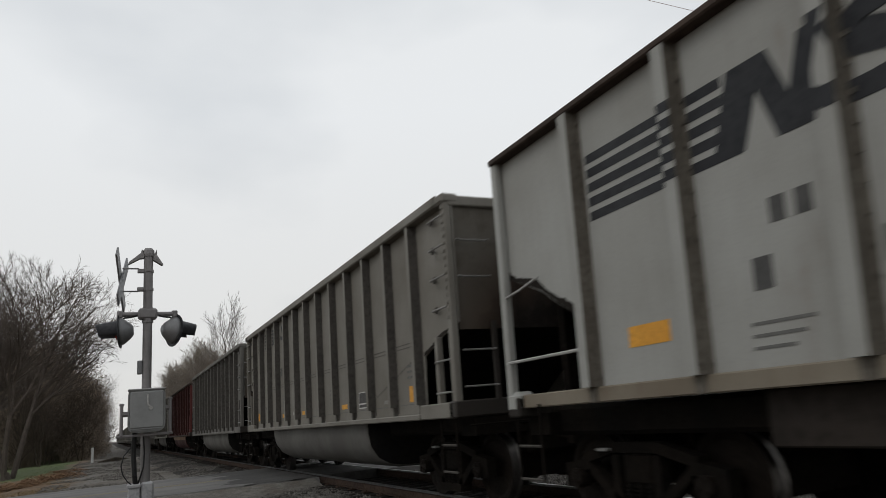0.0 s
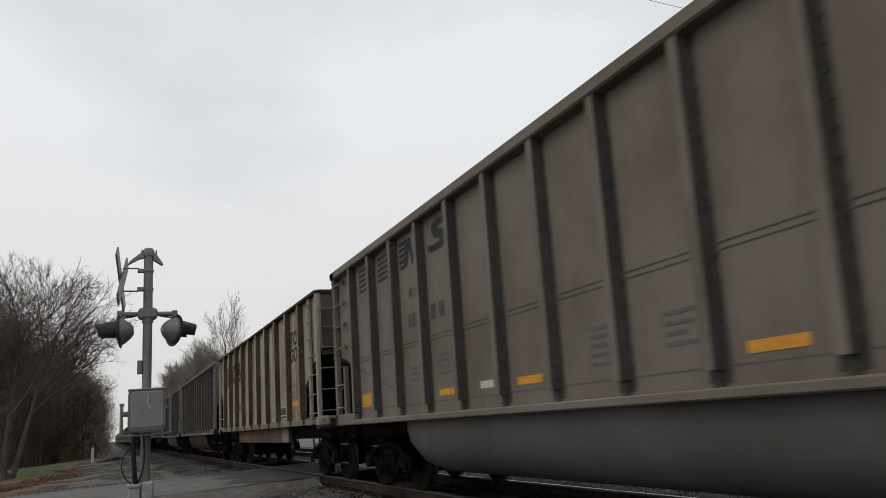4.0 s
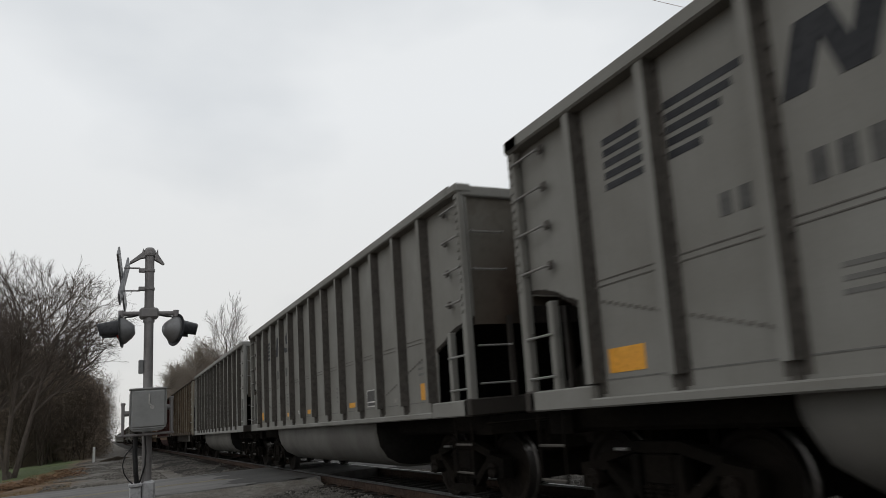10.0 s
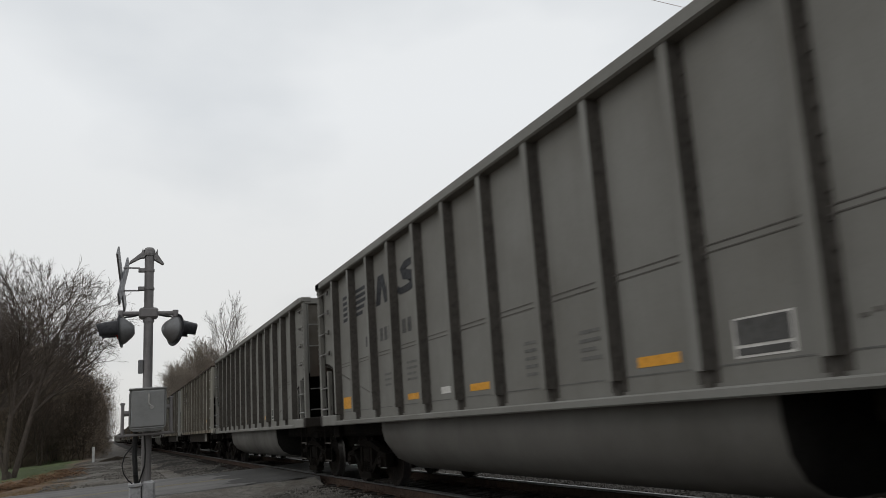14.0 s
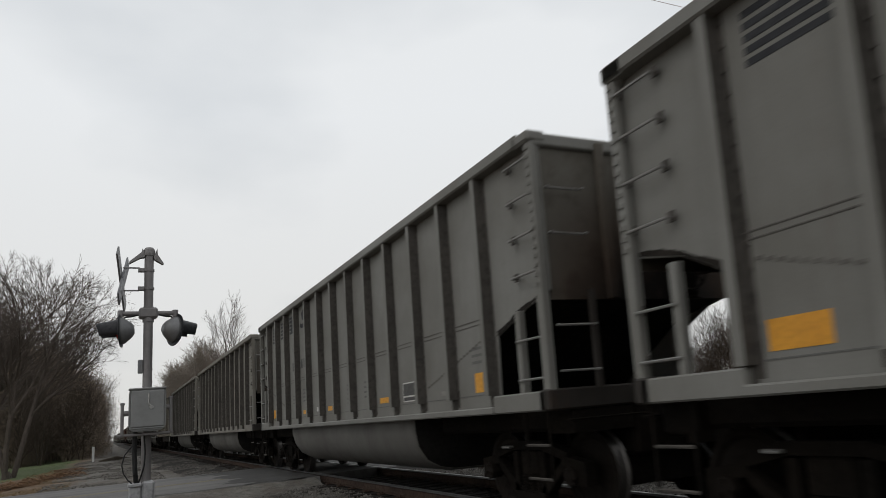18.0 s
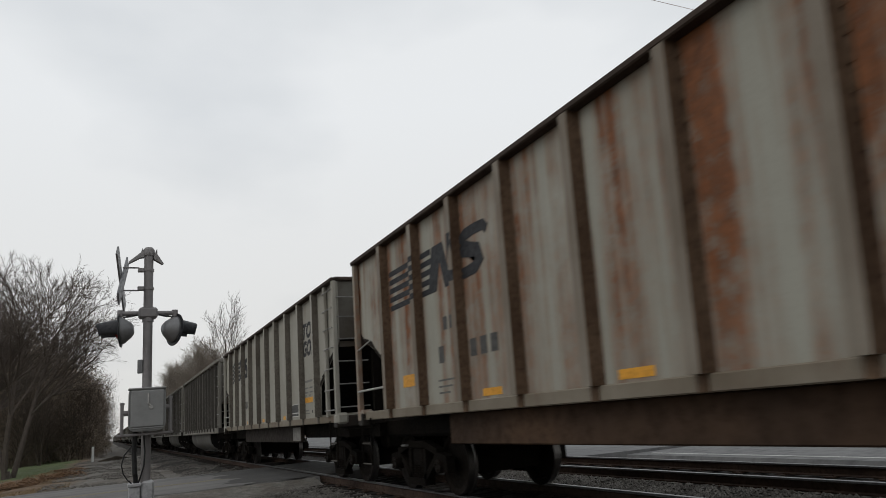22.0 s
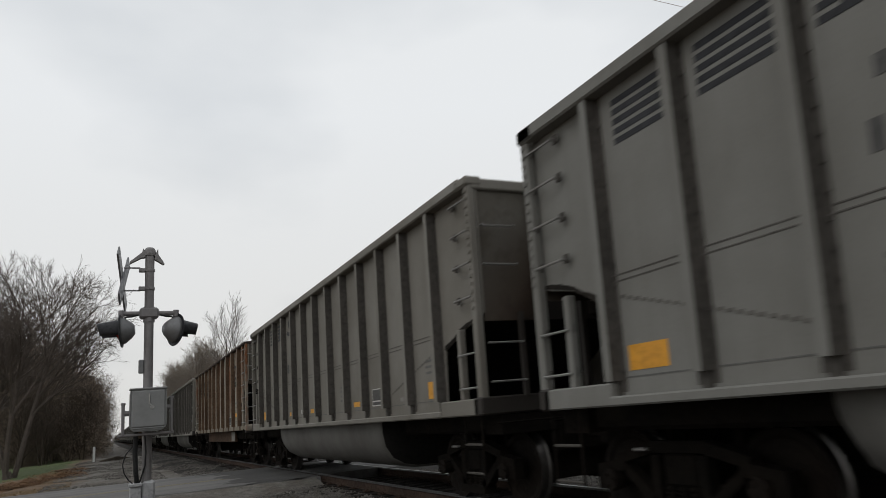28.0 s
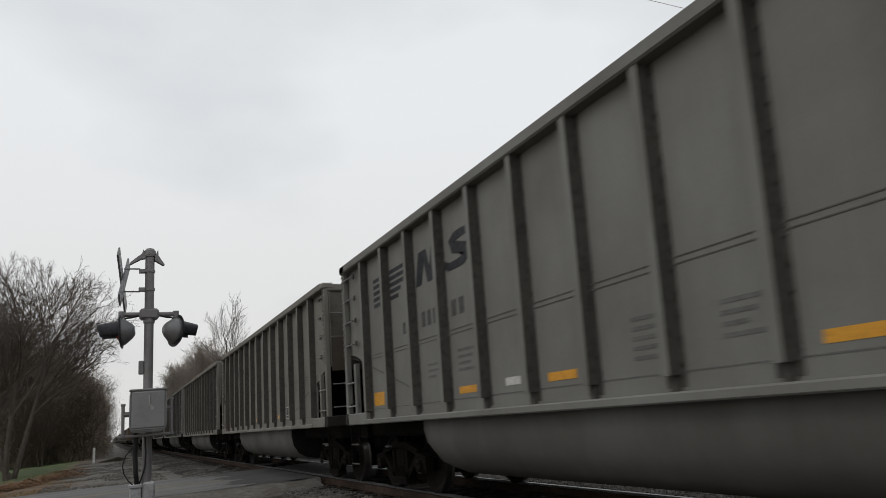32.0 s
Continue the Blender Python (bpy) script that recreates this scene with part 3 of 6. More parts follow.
def truck(parent, y):
    """A three-piece truck: bolster with two side frames, spring nests and two wheelsets."""
    bm = bmesh.new()
    add_box(bm, -1.05, 1.05, -0.2, 0.2, 0.42, 0.72, bevel=0.03)
    add_tube(bm, (0, 0, 0.7), (0, 0, 0.98), 0.2, n=12)
    for s in (-1, 1):
        add_box(bm, -0.8, 0.8, s * 0.34 - 0.05, s * 0.34 + 0.05, 0.36, 0.48)      # brake beams and rigging
        add_box(bm, -0.55, 0.55, min(s * 0.3, s * 1.25), max(s * 0.3, s * 1.25), 0.62, 0.92, bevel=0.05)
        add_box(bm, -0.6, 0.6, s * 1.06 - 0.05, s * 1.06 + 0.05, 0.3, 0.62)
        add_box(bm, -0.75, -0.68, s * 0.42 - 0.04, s * 0.42 + 0.04, 0.3, 0.9)
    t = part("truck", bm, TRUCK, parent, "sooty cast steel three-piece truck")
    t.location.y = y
    # added pale block: a sky glint on the side frame, put in as colour
    part("worn_pad", box(-1.13, -1.04, 0.33, 0.5, 0.735, 0.765, bevel=0.008), BAR_DARK, t, "pale pad standing in for a sky glint")
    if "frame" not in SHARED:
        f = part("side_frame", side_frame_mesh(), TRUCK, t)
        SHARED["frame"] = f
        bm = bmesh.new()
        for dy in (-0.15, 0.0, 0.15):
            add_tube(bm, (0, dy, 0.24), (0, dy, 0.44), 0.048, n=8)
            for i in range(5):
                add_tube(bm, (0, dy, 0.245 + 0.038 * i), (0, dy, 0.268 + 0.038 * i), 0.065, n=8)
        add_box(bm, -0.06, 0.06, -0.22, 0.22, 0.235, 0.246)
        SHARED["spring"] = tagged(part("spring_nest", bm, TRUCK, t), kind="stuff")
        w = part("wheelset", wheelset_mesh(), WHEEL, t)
        w.data.materials.append(TREAD)
        SHARED["wheel"] = w
        f.location.x, SHARED["spring"].location.x = -1.0, -1.0
        w.location = (0, 0.89, 0.457)
    else:
        again(SHARED["frame"], t, Matrix.Translation((-1.0, 0, 0)))
        again(SHARED["spring"], t, Matrix.Translation((-1.0, 0, 0)))
        again(SHARED["wheel"], t, Matrix.Translation((0, 0.89, 0.457)))
    again(SHARED["frame"], t, Matrix.Translation((1.0, 0, 0)))
    again(SHARED["wheel"], t, Matrix.Translation((0, -0.89, 0.457)))
    return t


def coupler(parent, y, s):
    bm = bmesh.new()
    add_box(bm, -0.09, 0.09, min(y, y + s * 0.36), max(y, y + s * 0.36), 0.78, 0.98, bevel=0.02)
    add_prism(bm, [(-0.14, y + s * 0.33), (0.12, y + s * 0.33), (0.15, y + s * 0.52), (0.02, y + s * 0.55), (-0.16, y + s * 0.5)], "z", 0.72, 1.04)
    a, b = sorted((y - s * 0.02, y - s * 0.42))
    bm2 = box(-0.5, 0.5, a, b, 0.62, 1.15, bevel=0.04)
    add_box(bm2, -1.3, -0.5, a, b, 0.92, 1.15)
    add_box(bm2, 0.5, 1.3, a, b, 0.92, 1.15)
    part("striker_casting", bm2, TRUCK, parent, "sooty striker casting behind the coupler")
    lever = [(-1.42, y + s * 0.06, 1.06), (-0.5, y + s * 0.12, 1.06), (-0.2, y + s * 0.2, 1.0), (-0.05, y + s * 0.34, 1.02)]
    part("uncoupling_lever", path_tube(lever, 0.014), TRUCK, parent)
    part("coupler", bm, TRUCK, parent, "rusty steel coupler")
    part("air_hose", path_tube([(0.25, y, 0.8), (0.3, y + s * 0.2, 0.55), (0.22, y + s * 0.4, 0.42), (0.1, y + s * 0.53, 0.5)], 0.022), CABLE, parent)


def sill_steps(parent, lb):
    bm = bmesh.new()
    for h in (0.0, 0.45):
        add_tube(bm, (0, h - 0.225, 0.46), (0, h - 0.225, 1.25), 0.016, n=6)
    for z in (0.48, 0.82):
        add_tube(bm, (0, -0.225, z), (0, 0.225, z), 0.016, n=6)
    bm.faces.ensure_lookup_table()
    for f in bm.faces[16:]:
        f.material_index = 1
    first = part("sill_step", bm, TRUCK, parent, "steel bar step")
    first.data.materials.append(SEAM)
    spots = [(sx * 1.52, sy * (lb / 2 - 0.36), 0) for sx in (-1, 1) for sy in (1, -1)]
    first.location = spots[0]
    for s in spots[1:]:
        again(first, parent, Matrix.Translation(s))


def side_panels(car, outline, paint, lb):
    pan = part("side_panel", prism([(yy(d, lb), z) for d, z in outline], "x", -PX, -PX + 0.025), paint, car)
    again(pan, car, pose(0, 0, 0, 0, 0, 180)).location.y = 0
    return pan


def rib_row(car, ds, z0, z1, paint, lb, width, dirt):
    """Hat-section posts with a tapered foot, flanks coloured for grime and shade, and bolted flanges, on both sides."""
    w = width / 2
    bm = prism([(-PX, -w - 0.02), (-RX, -w), (-RX, w), (-PX, w + 0.02)], "z", z0 + 0.12, z1)
    add_prism(bm, [(-PX + 0.0, -w * 0.9), (-PX - 0.05, -w * 0.7), (-PX - 0.05, w * 0.7), (-PX + 0.0, w * 0.9)], "z", z0 - 0.02, z0 + 0.12)
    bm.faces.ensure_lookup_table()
    # flanks and feet take the darker tone: grime with side shade mixed in
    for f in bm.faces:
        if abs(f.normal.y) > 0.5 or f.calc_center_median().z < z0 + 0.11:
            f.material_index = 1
    k = len(bm.faces)
    for s in (-1, 1):
        add_box(bm, -PX - 0.005, -PX, min(s * w, s * (w + 0.06)), max(s * w, s * (w + 0.06)), z0 + 0.02, z1)
        z = z0 + 0.2
        while z < z1 - 0.1:
            add_box(bm, -PX - 0.024, -PX, min(s * (w + 0.028), s * (w + 0.055)), max(s * (w + 0.028), s * (w + 0.055)), z, z + 0.035)
            z += 0.19
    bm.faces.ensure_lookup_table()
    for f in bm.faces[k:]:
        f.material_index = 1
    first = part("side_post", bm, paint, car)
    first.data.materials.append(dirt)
    first.location.y = yy(ds[0], lb)
    for d in ds[1:]:
        again(first, car, Matrix.Translation((0, yy(d, lb), 0)))
    for d in ds:
        again(first, car, pose(0, yy(d, lb), 0, 0, 0, 180))
    return first


def gondola(kind, paint):
    """A bathtub coal gondola: kind a and b differ in their marks, red has its own rim and marks."""
    red = kind == "red"
    top = 4.07 if red else 4.187
    car = new("coal_gondola")
    car.empty_display_size = 0.5
    side_panels(car, [(0.02, top - 0.1), (LB - 0.02, top - 0.1), (LB - 0.02, 2.40), (LB - 0.5, 2.28), (LB - 1.16, 2.06), (LB - 1.2, 1.24), (1.03, 1.24), (1.03, 2.08), (0.6, 2.3), (0.02, 2.42)], paint, LB)
    ds = [1.13 + 1.05 * i for i in range(13)]
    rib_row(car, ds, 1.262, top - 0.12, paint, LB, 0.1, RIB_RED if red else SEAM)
    # rim
    for s in (-1, 1):
        rim = box(min(s * CX, s * (PX - 0.04)), max(s * CX, s * (PX - 0.04)), -LB / 2 + 0.22, LB / 2 - 0.02, top - (0.1 if red else 0.15), top, bevel=0.02)
        part("top_chord", rim, CHORD_DARK if red else paint, car)
        e = s * LB / 2
        bm = box(-1.52, 1.52, min(e, e - s * 0.16), max(e, e - s * 0.16), top - 0.2, top - (0.05 if s < 0 else 0.0), bevel=0.02)
        for q in (-1, 1):
            add_box(bm, min(q * 1.34, q * 1.6), max(q * 1.34, q * 1.6), min(e + s * 0.01, e - s * 0.3), max(e + s * 0.01, e - s * 0.3), top - 0.16, top + (-0.025 if s < 0 else 0.004), bevel=0.03)
        part("end_chord", bm, CHORD_DARK if red else paint, car)
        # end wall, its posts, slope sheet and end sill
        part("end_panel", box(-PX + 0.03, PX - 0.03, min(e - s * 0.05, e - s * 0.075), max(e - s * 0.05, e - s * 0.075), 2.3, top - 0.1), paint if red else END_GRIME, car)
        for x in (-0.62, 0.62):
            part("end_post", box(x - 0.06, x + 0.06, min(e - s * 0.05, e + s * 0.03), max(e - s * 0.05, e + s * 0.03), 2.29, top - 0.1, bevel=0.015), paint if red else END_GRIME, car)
        part("slope_sheet", prism([(e - s * 0.08, 2.48), (e - s * 0.08, 2.44), (e - s * 1.2, 2.17), (e - s * 2.6, 1.28), (e - s * 2.6, 1.33), (e - s * 1.2, 2.21)], "x", -PX + 0.03, PX - 0.03), NEAR_BLACK, car)
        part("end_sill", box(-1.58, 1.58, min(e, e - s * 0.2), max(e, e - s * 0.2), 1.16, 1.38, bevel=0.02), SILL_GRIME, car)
    for s in (-1, 1):
        part("side_sill", box(min(s * CX, s * 1.44), max(s * CX, s * 1.44), -LB / 2 + 1.15, LB / 2 - 1.15, 1.165, 1.252, bevel=0.015), CHORD_DARK if red else paint, car)
        for e in (-1, 1):
            a, b = sorted((e * (LB / 2 - 0.1), e * (LB / 2 - 1.16)))
            part("end_sill_side", box(min(s * 1.58, s * 1.45), max(s * 1.58, s * 1.45), a, b, 1.165, 1.37, bevel=0.015), RIB_RED if red else paint, car)
            # corner post with its row of bolts, and the ladder post in the opening
            c = e * (LB / 2 - 0.07)
            bm = box(min(s * 1.56, s * 1.46), max(s * 1.56, s * 1.46), c - 0.06, c + 0.06, 1.36, top - 0.1, bevel=0.012)
            for i in range(16):
                z = 2.45 + 0.1 * i
                add_box(bm, min(s * 1.58, s * 1.5), max(s * 1.58, s * 1.5), c - 0.02, c + 0.025, z, z + 0.04)
            part("corner_post", bm, paint, car)
            c = e * (LB / 2 - 0.56)
            if s > 0:
                continue
            part("end_ladder_post", box(-0.96, -0.9, e * LB / 2 - 0.03, e * LB / 2 + 0.03, 1.36, 2.4), SILL_GRIME, car)
            part("ladder_post", box(min(s * 1.55, s * 1.46), max(s * 1.55, s * 1.46), c - 0.045, c + 0.045, 1.36, 2.26, bevel=0.01), paint, car)
    spots = [(-1.5, e * (LB / 2 - 0.34), z) for e in (1, -1) for z in (1.5, 1.92, 2.62, 3.05, 3.47, 3.88)]
    grab("grab_iron", 0.46, car, spots, "y", SEAM if red else BAR_DARK)
    grab("end_grab_iron", 0.46, car, [(x, -LB / 2 - 0.03, z) for x in (-1.2,) for z in (1.55, 2.02, 3.0, 3.5)], "x", BAR_DARK)
    # seam along the side, the tubs, centre sill
    if not red:
        bm = bmesh.new()
        for z in (2.262, 2.318):
            add_box(bm, -PX - 0.006, -PX, -LB / 2 + 1.2, LB / 2 - 1.2, z, z + 0.011)
        part("seam_strip", bm, SEAM_LINE, car)
        # weld line low along the side, and the bolts of the slope sheets
        part("seam_strip", box(-PX - 0.004, -PX, -LB / 2 + 1.3, LB / 2 - 1.1, 1.40, 1.412), INK_SOFT, car)
        for d0, d1 in ((1.3, 3.25), (LB - 1.35, LB - 3.3)):
            bm = bmesh.new()
            for i in range(22):
                d, z = d0 + (d1 - d0) * i / 22, 2.12 - 0.54 * i / 22
                add_box(bm, -PX - 0.006, -PX, yy(d) - 0.026, yy(d) + 0.026, z - 0.014, z + 0.014)
            tagged(part("bolt_row", bm, SEAM_LINE, car), kind="stuff")
    soot_fringe(car, [(0.06, 2.42), (0.6, 2.3), (1.03, 2.08)], 3)
    soot_fringe(car, [(LB - 1.16, 2.06), (LB - 0.5, 2.28), (LB - 0.06, 2.40)], 5)
    half = [(-1.43, 1.22), (-1.43, 0.98), (-1.385, 0.74), (-1.25, 0.53), (-1.04, 0.41), (-0.8, 0.36), (-0.3, 0.35)]
    prof = half + [(-x, z) for x, z in half[::-1]]
    bm = bmesh.new()
    rings = []
    for d, lift, inset in ((3.1, 0.42, 0.06), (3.22, 0.2, 0.02), (3.5, 0.05, 0.0), (3.9, 0.0, 0.0), (LB - 4.6, 0.0, 0.0), (LB - 4.03, 0.0, 0.0), (LB - 3.96, 0.015, 0.004), (LB - 3.92, 0.04, 0.02)):
        rings.append([bm.verts.new((x * (1 - inset), yy(d), min(1.22, z + lift * max(0.0, (1.22 - z) / 0.88)))) for x, z in prof])
    for a, b in zip(rings, rings[1:]):
        for i in range(len(prof) - 1):
            bm.faces.new((a[i], a[i + 1], b[i + 1], b[i]))
    # both end caps are near black, much darker than the tub
    for cap in (bm.faces.new(rings[0]), bm.faces.new(rings[-1][::-1])):
        cap.material_index = 1
    bmesh.ops.recalc_face_normals(bm, faces=bm.faces[:])
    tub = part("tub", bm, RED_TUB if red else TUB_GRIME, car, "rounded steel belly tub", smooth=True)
    tub.data.materials.append(NEAR_BLACK)
    if red:
        part("tub_band", box(-1.45, -1.434, yy(LB - 3.95), yy(3.1), 0.97, 1.2), PALE_RUST, car, "pale rusted band")
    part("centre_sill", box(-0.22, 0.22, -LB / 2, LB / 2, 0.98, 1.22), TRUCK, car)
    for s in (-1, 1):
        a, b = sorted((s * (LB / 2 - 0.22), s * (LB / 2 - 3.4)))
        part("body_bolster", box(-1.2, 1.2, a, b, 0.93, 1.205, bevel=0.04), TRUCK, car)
    part("floor_plate", box(-PX + 0.03, PX - 0.03, -LB / 2 + 2.2, LB / 2 - 2.2, 1.25, 1.28), NEAR_BLACK, car)
    part("brake_cylinder", tube((-0.9, yy(2.9), 1.05), (-0.9, yy(3.3) + 0.0, 1.05), 0.11, n=12), BEAM_DARK, car)
    for s in (1, -1):
        truck(car, s * (LB / 2 - 1.33))
        coupler(car, s * LB / 2, s)
    sill_steps(car, LB)
    e = -LB / 2
    part("brake_housing", box(0.1, 0.5, e - 0.17, e - 0.03, 2.3, 2.85, bevel=0.04), TRUCK, car, "sooty hand brake housing")
    rim = [(0.3 + 0.27 * math.cos(a), e - 0.22, 2.62 + 0.27 * math.sin(a)) for a in [2 * math.pi * i / 16 for i in range(17)]]
    bm = path_tube(rim, 0.018, 5)
    for a in (0.3, 1.35, 2.4):
        add_tube(bm, (0.3 - 0.27 * math.cos(a), e - 0.22, 2.62 - 0.27 * math.sin(a)), (0.3 + 0.27 * math.cos(a), e - 0.22, 2.62 + 0.27 * math.sin(a)), 0.014, n=5)
    part("brake_wheel", bm, TRUCK, car)
    part("brake_chain_rod", path_tube([(0.3, e - 0.1, 2.3), (0.28, e - 0.08, 1.7), (0.2, e - 0.04, 1.3)], 0.03), TRUCK, car)
    # marks
    rect("reflector", 1.30, 1.78, 1.46, 1.68, YELLOW, car, label="yellow reflector")
    for d in (4.58, 6.65, 9.8):
        rect("reflector", d, d + 0.5, 1.47, 1.56, YELLOW, car)
    if not red:
        rect("reflector", LB - 1.80, LB - 1.30, 1.44, 1.68, YELLOW, car)
    if red:
        bars(car, 1.5, 1.95, 2.3, 2.62, 2, WHITE_INK)
        bars(car, 2.45, 3.05, 2.35, 2.68, 2, WHITE_INK)
        bars(car, 3.4, 4.1, 2.36, 2.70, 2, WHITE_INK)
        rect("stencil_bar", 2.45, 2.7, 2.82, 3.08, WHITE_INK, car)
        rect("stencil_bar", 2.78, 3.04, 2.82, 3.08, WHITE_INK, car)
        pts = [(0.62 + 0.36 * math.cos(a), 3.24 + 0.33 * math.sin(a)) for a in [radians(-40 + 20 * i) for i in range(14)]]
        pts += [(0.62 + 0.2 * math.cos(a), 3.24 + 0.18 * math.sin(a)) for a in [radians(220 - 20 * i) for i in range(14)]]
        decal("emblem_arc", pts, WHITE_INK, car, "pale arc emblem")
        for z in (2.92, 3.02):
            rect("emblem_bar", 0.26, 0.62, z, z + 0.06, WHITE_INK, car)
        lines_of_text(car, 2.5, 3.0, 1.9, 4, WHITE_INK)
        lines_of_text(car, 3.6, 4.1, 1.95, 4, WHITE_INK)
        rect("placard", 7.65, 8.2, 1.55, 1.88, TAN, car, label="tan placard")
        rect("placard", 7.62, 8.16, 3.36, 3.74, TAN, car, label="tan placard")
        data_panel(car, 10.75, 11.35, 1.46, 1.8)
        rect("reflector", 12.9, 13.42, 1.6, 1.9, YELLOW, car)
        lines_of_text(car, 12.9, 13.4, 2.06, 2, WHITE_INK, 0.07)
        lines_of_text(car, 12.0, 12.4, 1.72, 2, WHITE_INK, 0.07)
        rng = random.Random(4)
        for d0, w, z0, h in ((4.4, 0.85, 1.6, 1.1), (6.5, 0.9, 1.6, 0.7)):
            for i in range(9):
                a, z = d0 + w * rng.random() * 0.85, z0 + h * 0.1 * rng.random()
                hh = h * rng.uniform(0.45, 0.95)
                b = rng.uniform(-0.12, 0.12)
                decal("spray_mark", [(a, z), (a + 0.05, z - 0.02), (a + 0.07 + b, z + hh * 0.5), (a + 0.12, z + hh), (a + 0.03, z + hh * 0.97), (a + b, z + hh * 0.5)], SPRAY, car)
            for i in range(3):
                z = z0 + h * (0.1 + 0.35 * i)
                decal("spray_mark", [(d0 + 0.05, z), (d0 + w * 0.9, z + 0.1), (d0 + w * 0.9, z + 0.16), (d0 + 0.05, z + 0.05)], SPRAY, car)
        return car
    data_panel(car, 10.85, 11.36, 1.44, 1.73)
    rect("white_stencil", 5.78, 6.1, 1.49, 1.58, WHITE_INK, car)
    rect("route_plate", 12.15, 12.45, 1.46, 1.52, DULL_PATCH, car, label="small pale plate")
    if kind == "a":
        emblem(car, 3.5, 3.93, ((1.4, 2.15), (2.4, 3.2), (3.4, 3.7)), (3.55, 4.16), (4.52, 5.16), INK)
        bars(car, 3.7, 4.1, 3.0, 3.14, 2)
        bars(car, 3.62, 4.08, 2.55, 2.76, 3)
        bars(car, 4.45, 5.0, 2.55, 2.76, 2)
    else:
        emblem(car, 3.12, 3.62, ((1.5, 2.1), (2.3, 3.16)), (3.36, 4.16), (4.4, 5.2), INK, taper=0.6, count=5)
        bars(car, 2.75, 3.1, 2.5, 2.68, 2)
        bars(car, 3.5, 4.1, 2.5, 2.72, 3)
        bars(car, 4.5, 4.95, 2.5, 2.72, 2)
    lines_of_text(car, 3.62, 4.05, 1.95, 3, INK_SOFT)
    lines_of_text(car, 4.6, 5.1, 2.05, 4, INK_SOFT)
    lines_of_text(car, 8.0, 8.55, 1.92, 5, INK_SOFT)
    lines_of_text(car, 9.0, 9.4, 1.9, 4, INK_SOFT)
    lines_of_text(car, 13.2, 13.6, 2.0, 3, INK_SOFT)
    return car


LW = 15.0


def slab_gondola(paint, beam, sheet_marks=True):
    """A rebuilt hopper with flat sides, ten wide panels, sloped end openings and a deep underframe beam."""
    lb, top = LW, 4.12
    car = new("rebuilt_gondola")
    car.empty_display_size = 0.5
    side_panels(car, [(0.02, top - 0.05), (lb - 0.02, top - 0.05), (lb - 0.02, 2.80), (13.55, 2.0), (13.5, 1.36), (1.42, 1.36), (1.38, 2.0), (0.7, 2.42), (0.02, 2.70)], paint, lb)
    ds = [1.47 + 1.327 * i for i in range(10)]
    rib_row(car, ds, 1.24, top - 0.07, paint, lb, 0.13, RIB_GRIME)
    soot_fringe(car, [(0.08, 2.68), (0.72, 2.43), (1.4, 2.0)], 8, 0.1)
    soot_fringe(car, [(13.58, 2.0), (lb - 0.02, 2.78)], 2, 0.1)
    for s in (-1, 1):
        part("top_chord", box(min(s * 1.58, s * (PX - 0.04)), max(s * 1.58, s * (PX - 0.04)), -lb / 2, lb / 2, top - 0.075, top, bevel=0.015), CHORD_DARK, car)
        e = s * lb / 2
        part("end_chord", box(-1.5, 1.5, min(e, e - s * 0.12), max(e, e - s * 0.12), top - 0.07, top + 0.015, bevel=0.02), CHORD_DARK, car)
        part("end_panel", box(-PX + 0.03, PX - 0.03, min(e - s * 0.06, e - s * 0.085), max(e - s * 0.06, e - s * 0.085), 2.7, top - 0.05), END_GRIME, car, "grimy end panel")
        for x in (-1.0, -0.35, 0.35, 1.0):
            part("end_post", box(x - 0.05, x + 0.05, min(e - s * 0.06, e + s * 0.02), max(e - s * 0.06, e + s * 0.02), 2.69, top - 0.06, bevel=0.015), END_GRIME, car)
        part("slope_sheet", prism([(e - s * 0.03, 2.87), (e - s * 0.03, 2.83), (e - s * 2.6, 1.41), (e - s * 2.6, 1.45)], "x", -PX + 0.03, PX - 0.03), NEAR_BLACK, car)
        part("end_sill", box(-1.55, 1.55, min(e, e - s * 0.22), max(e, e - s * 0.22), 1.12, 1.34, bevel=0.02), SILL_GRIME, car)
        part("brake_stand", box(-0.75, -0.6, min(e - s * 0.1, e + s * 0.02), max(e - s * 0.1, e + s * 0.02), 1.3, 2.6), TRUCK, car)
        part("side_sill", box(min(s * 1.475, s * 1.40), max(s * 1.475, s * 1.40), -lb / 2 + 0.1, lb / 2 - 0.1, 1.215, 1.36, bevel=0.012), DUSTY_SILL, car, "dusty rust-stained side sill")
        part("underframe_beam", box(min(s * 1.28, s * 1.18), max(s * 1.28, s * 1.18), yy(11.0, lb), yy(3.2, lb), 0.80, 1.215, bevel=0.015), beam, car, "rust-stained steel beam")
        for e in (-1, 1):
            c = e * (lb / 2 - 0.06)
            bm = box(min(s * 1.55, s * 1.46), max(s * 1.55, s * 1.46), c - 0.055, c + 0.055, 1.3, top - 0.06, bevel=0.012)
            add_box(bm, min(s * 1.56, s * 1.3), max(s * 1.56, s * 1.3), c - 0.1 if e < 0 else c - 0.16, c + 0.16 if e < 0 else c + 0.08, 1.17, 1.4, bevel=0.05)
            part("corner_post", bm, paint, car)
    for s in (-1, 1):
        part("ladder_post", box(min(s * 1.54, s * 1.47), max(s * 1.54, s * 1.47), yy(14.33, lb), yy(14.21, lb), 1.34, top - 0.07, bevel=0.01), paint, car)
    grab("ladder_rung", 0.66, car, [(-1.5, yy(14.6, lb), z) for z in (1.46, 1.86, 2.28, 2.7, 3.1, 3.5, 3.88)], "y", BAR_DARK)
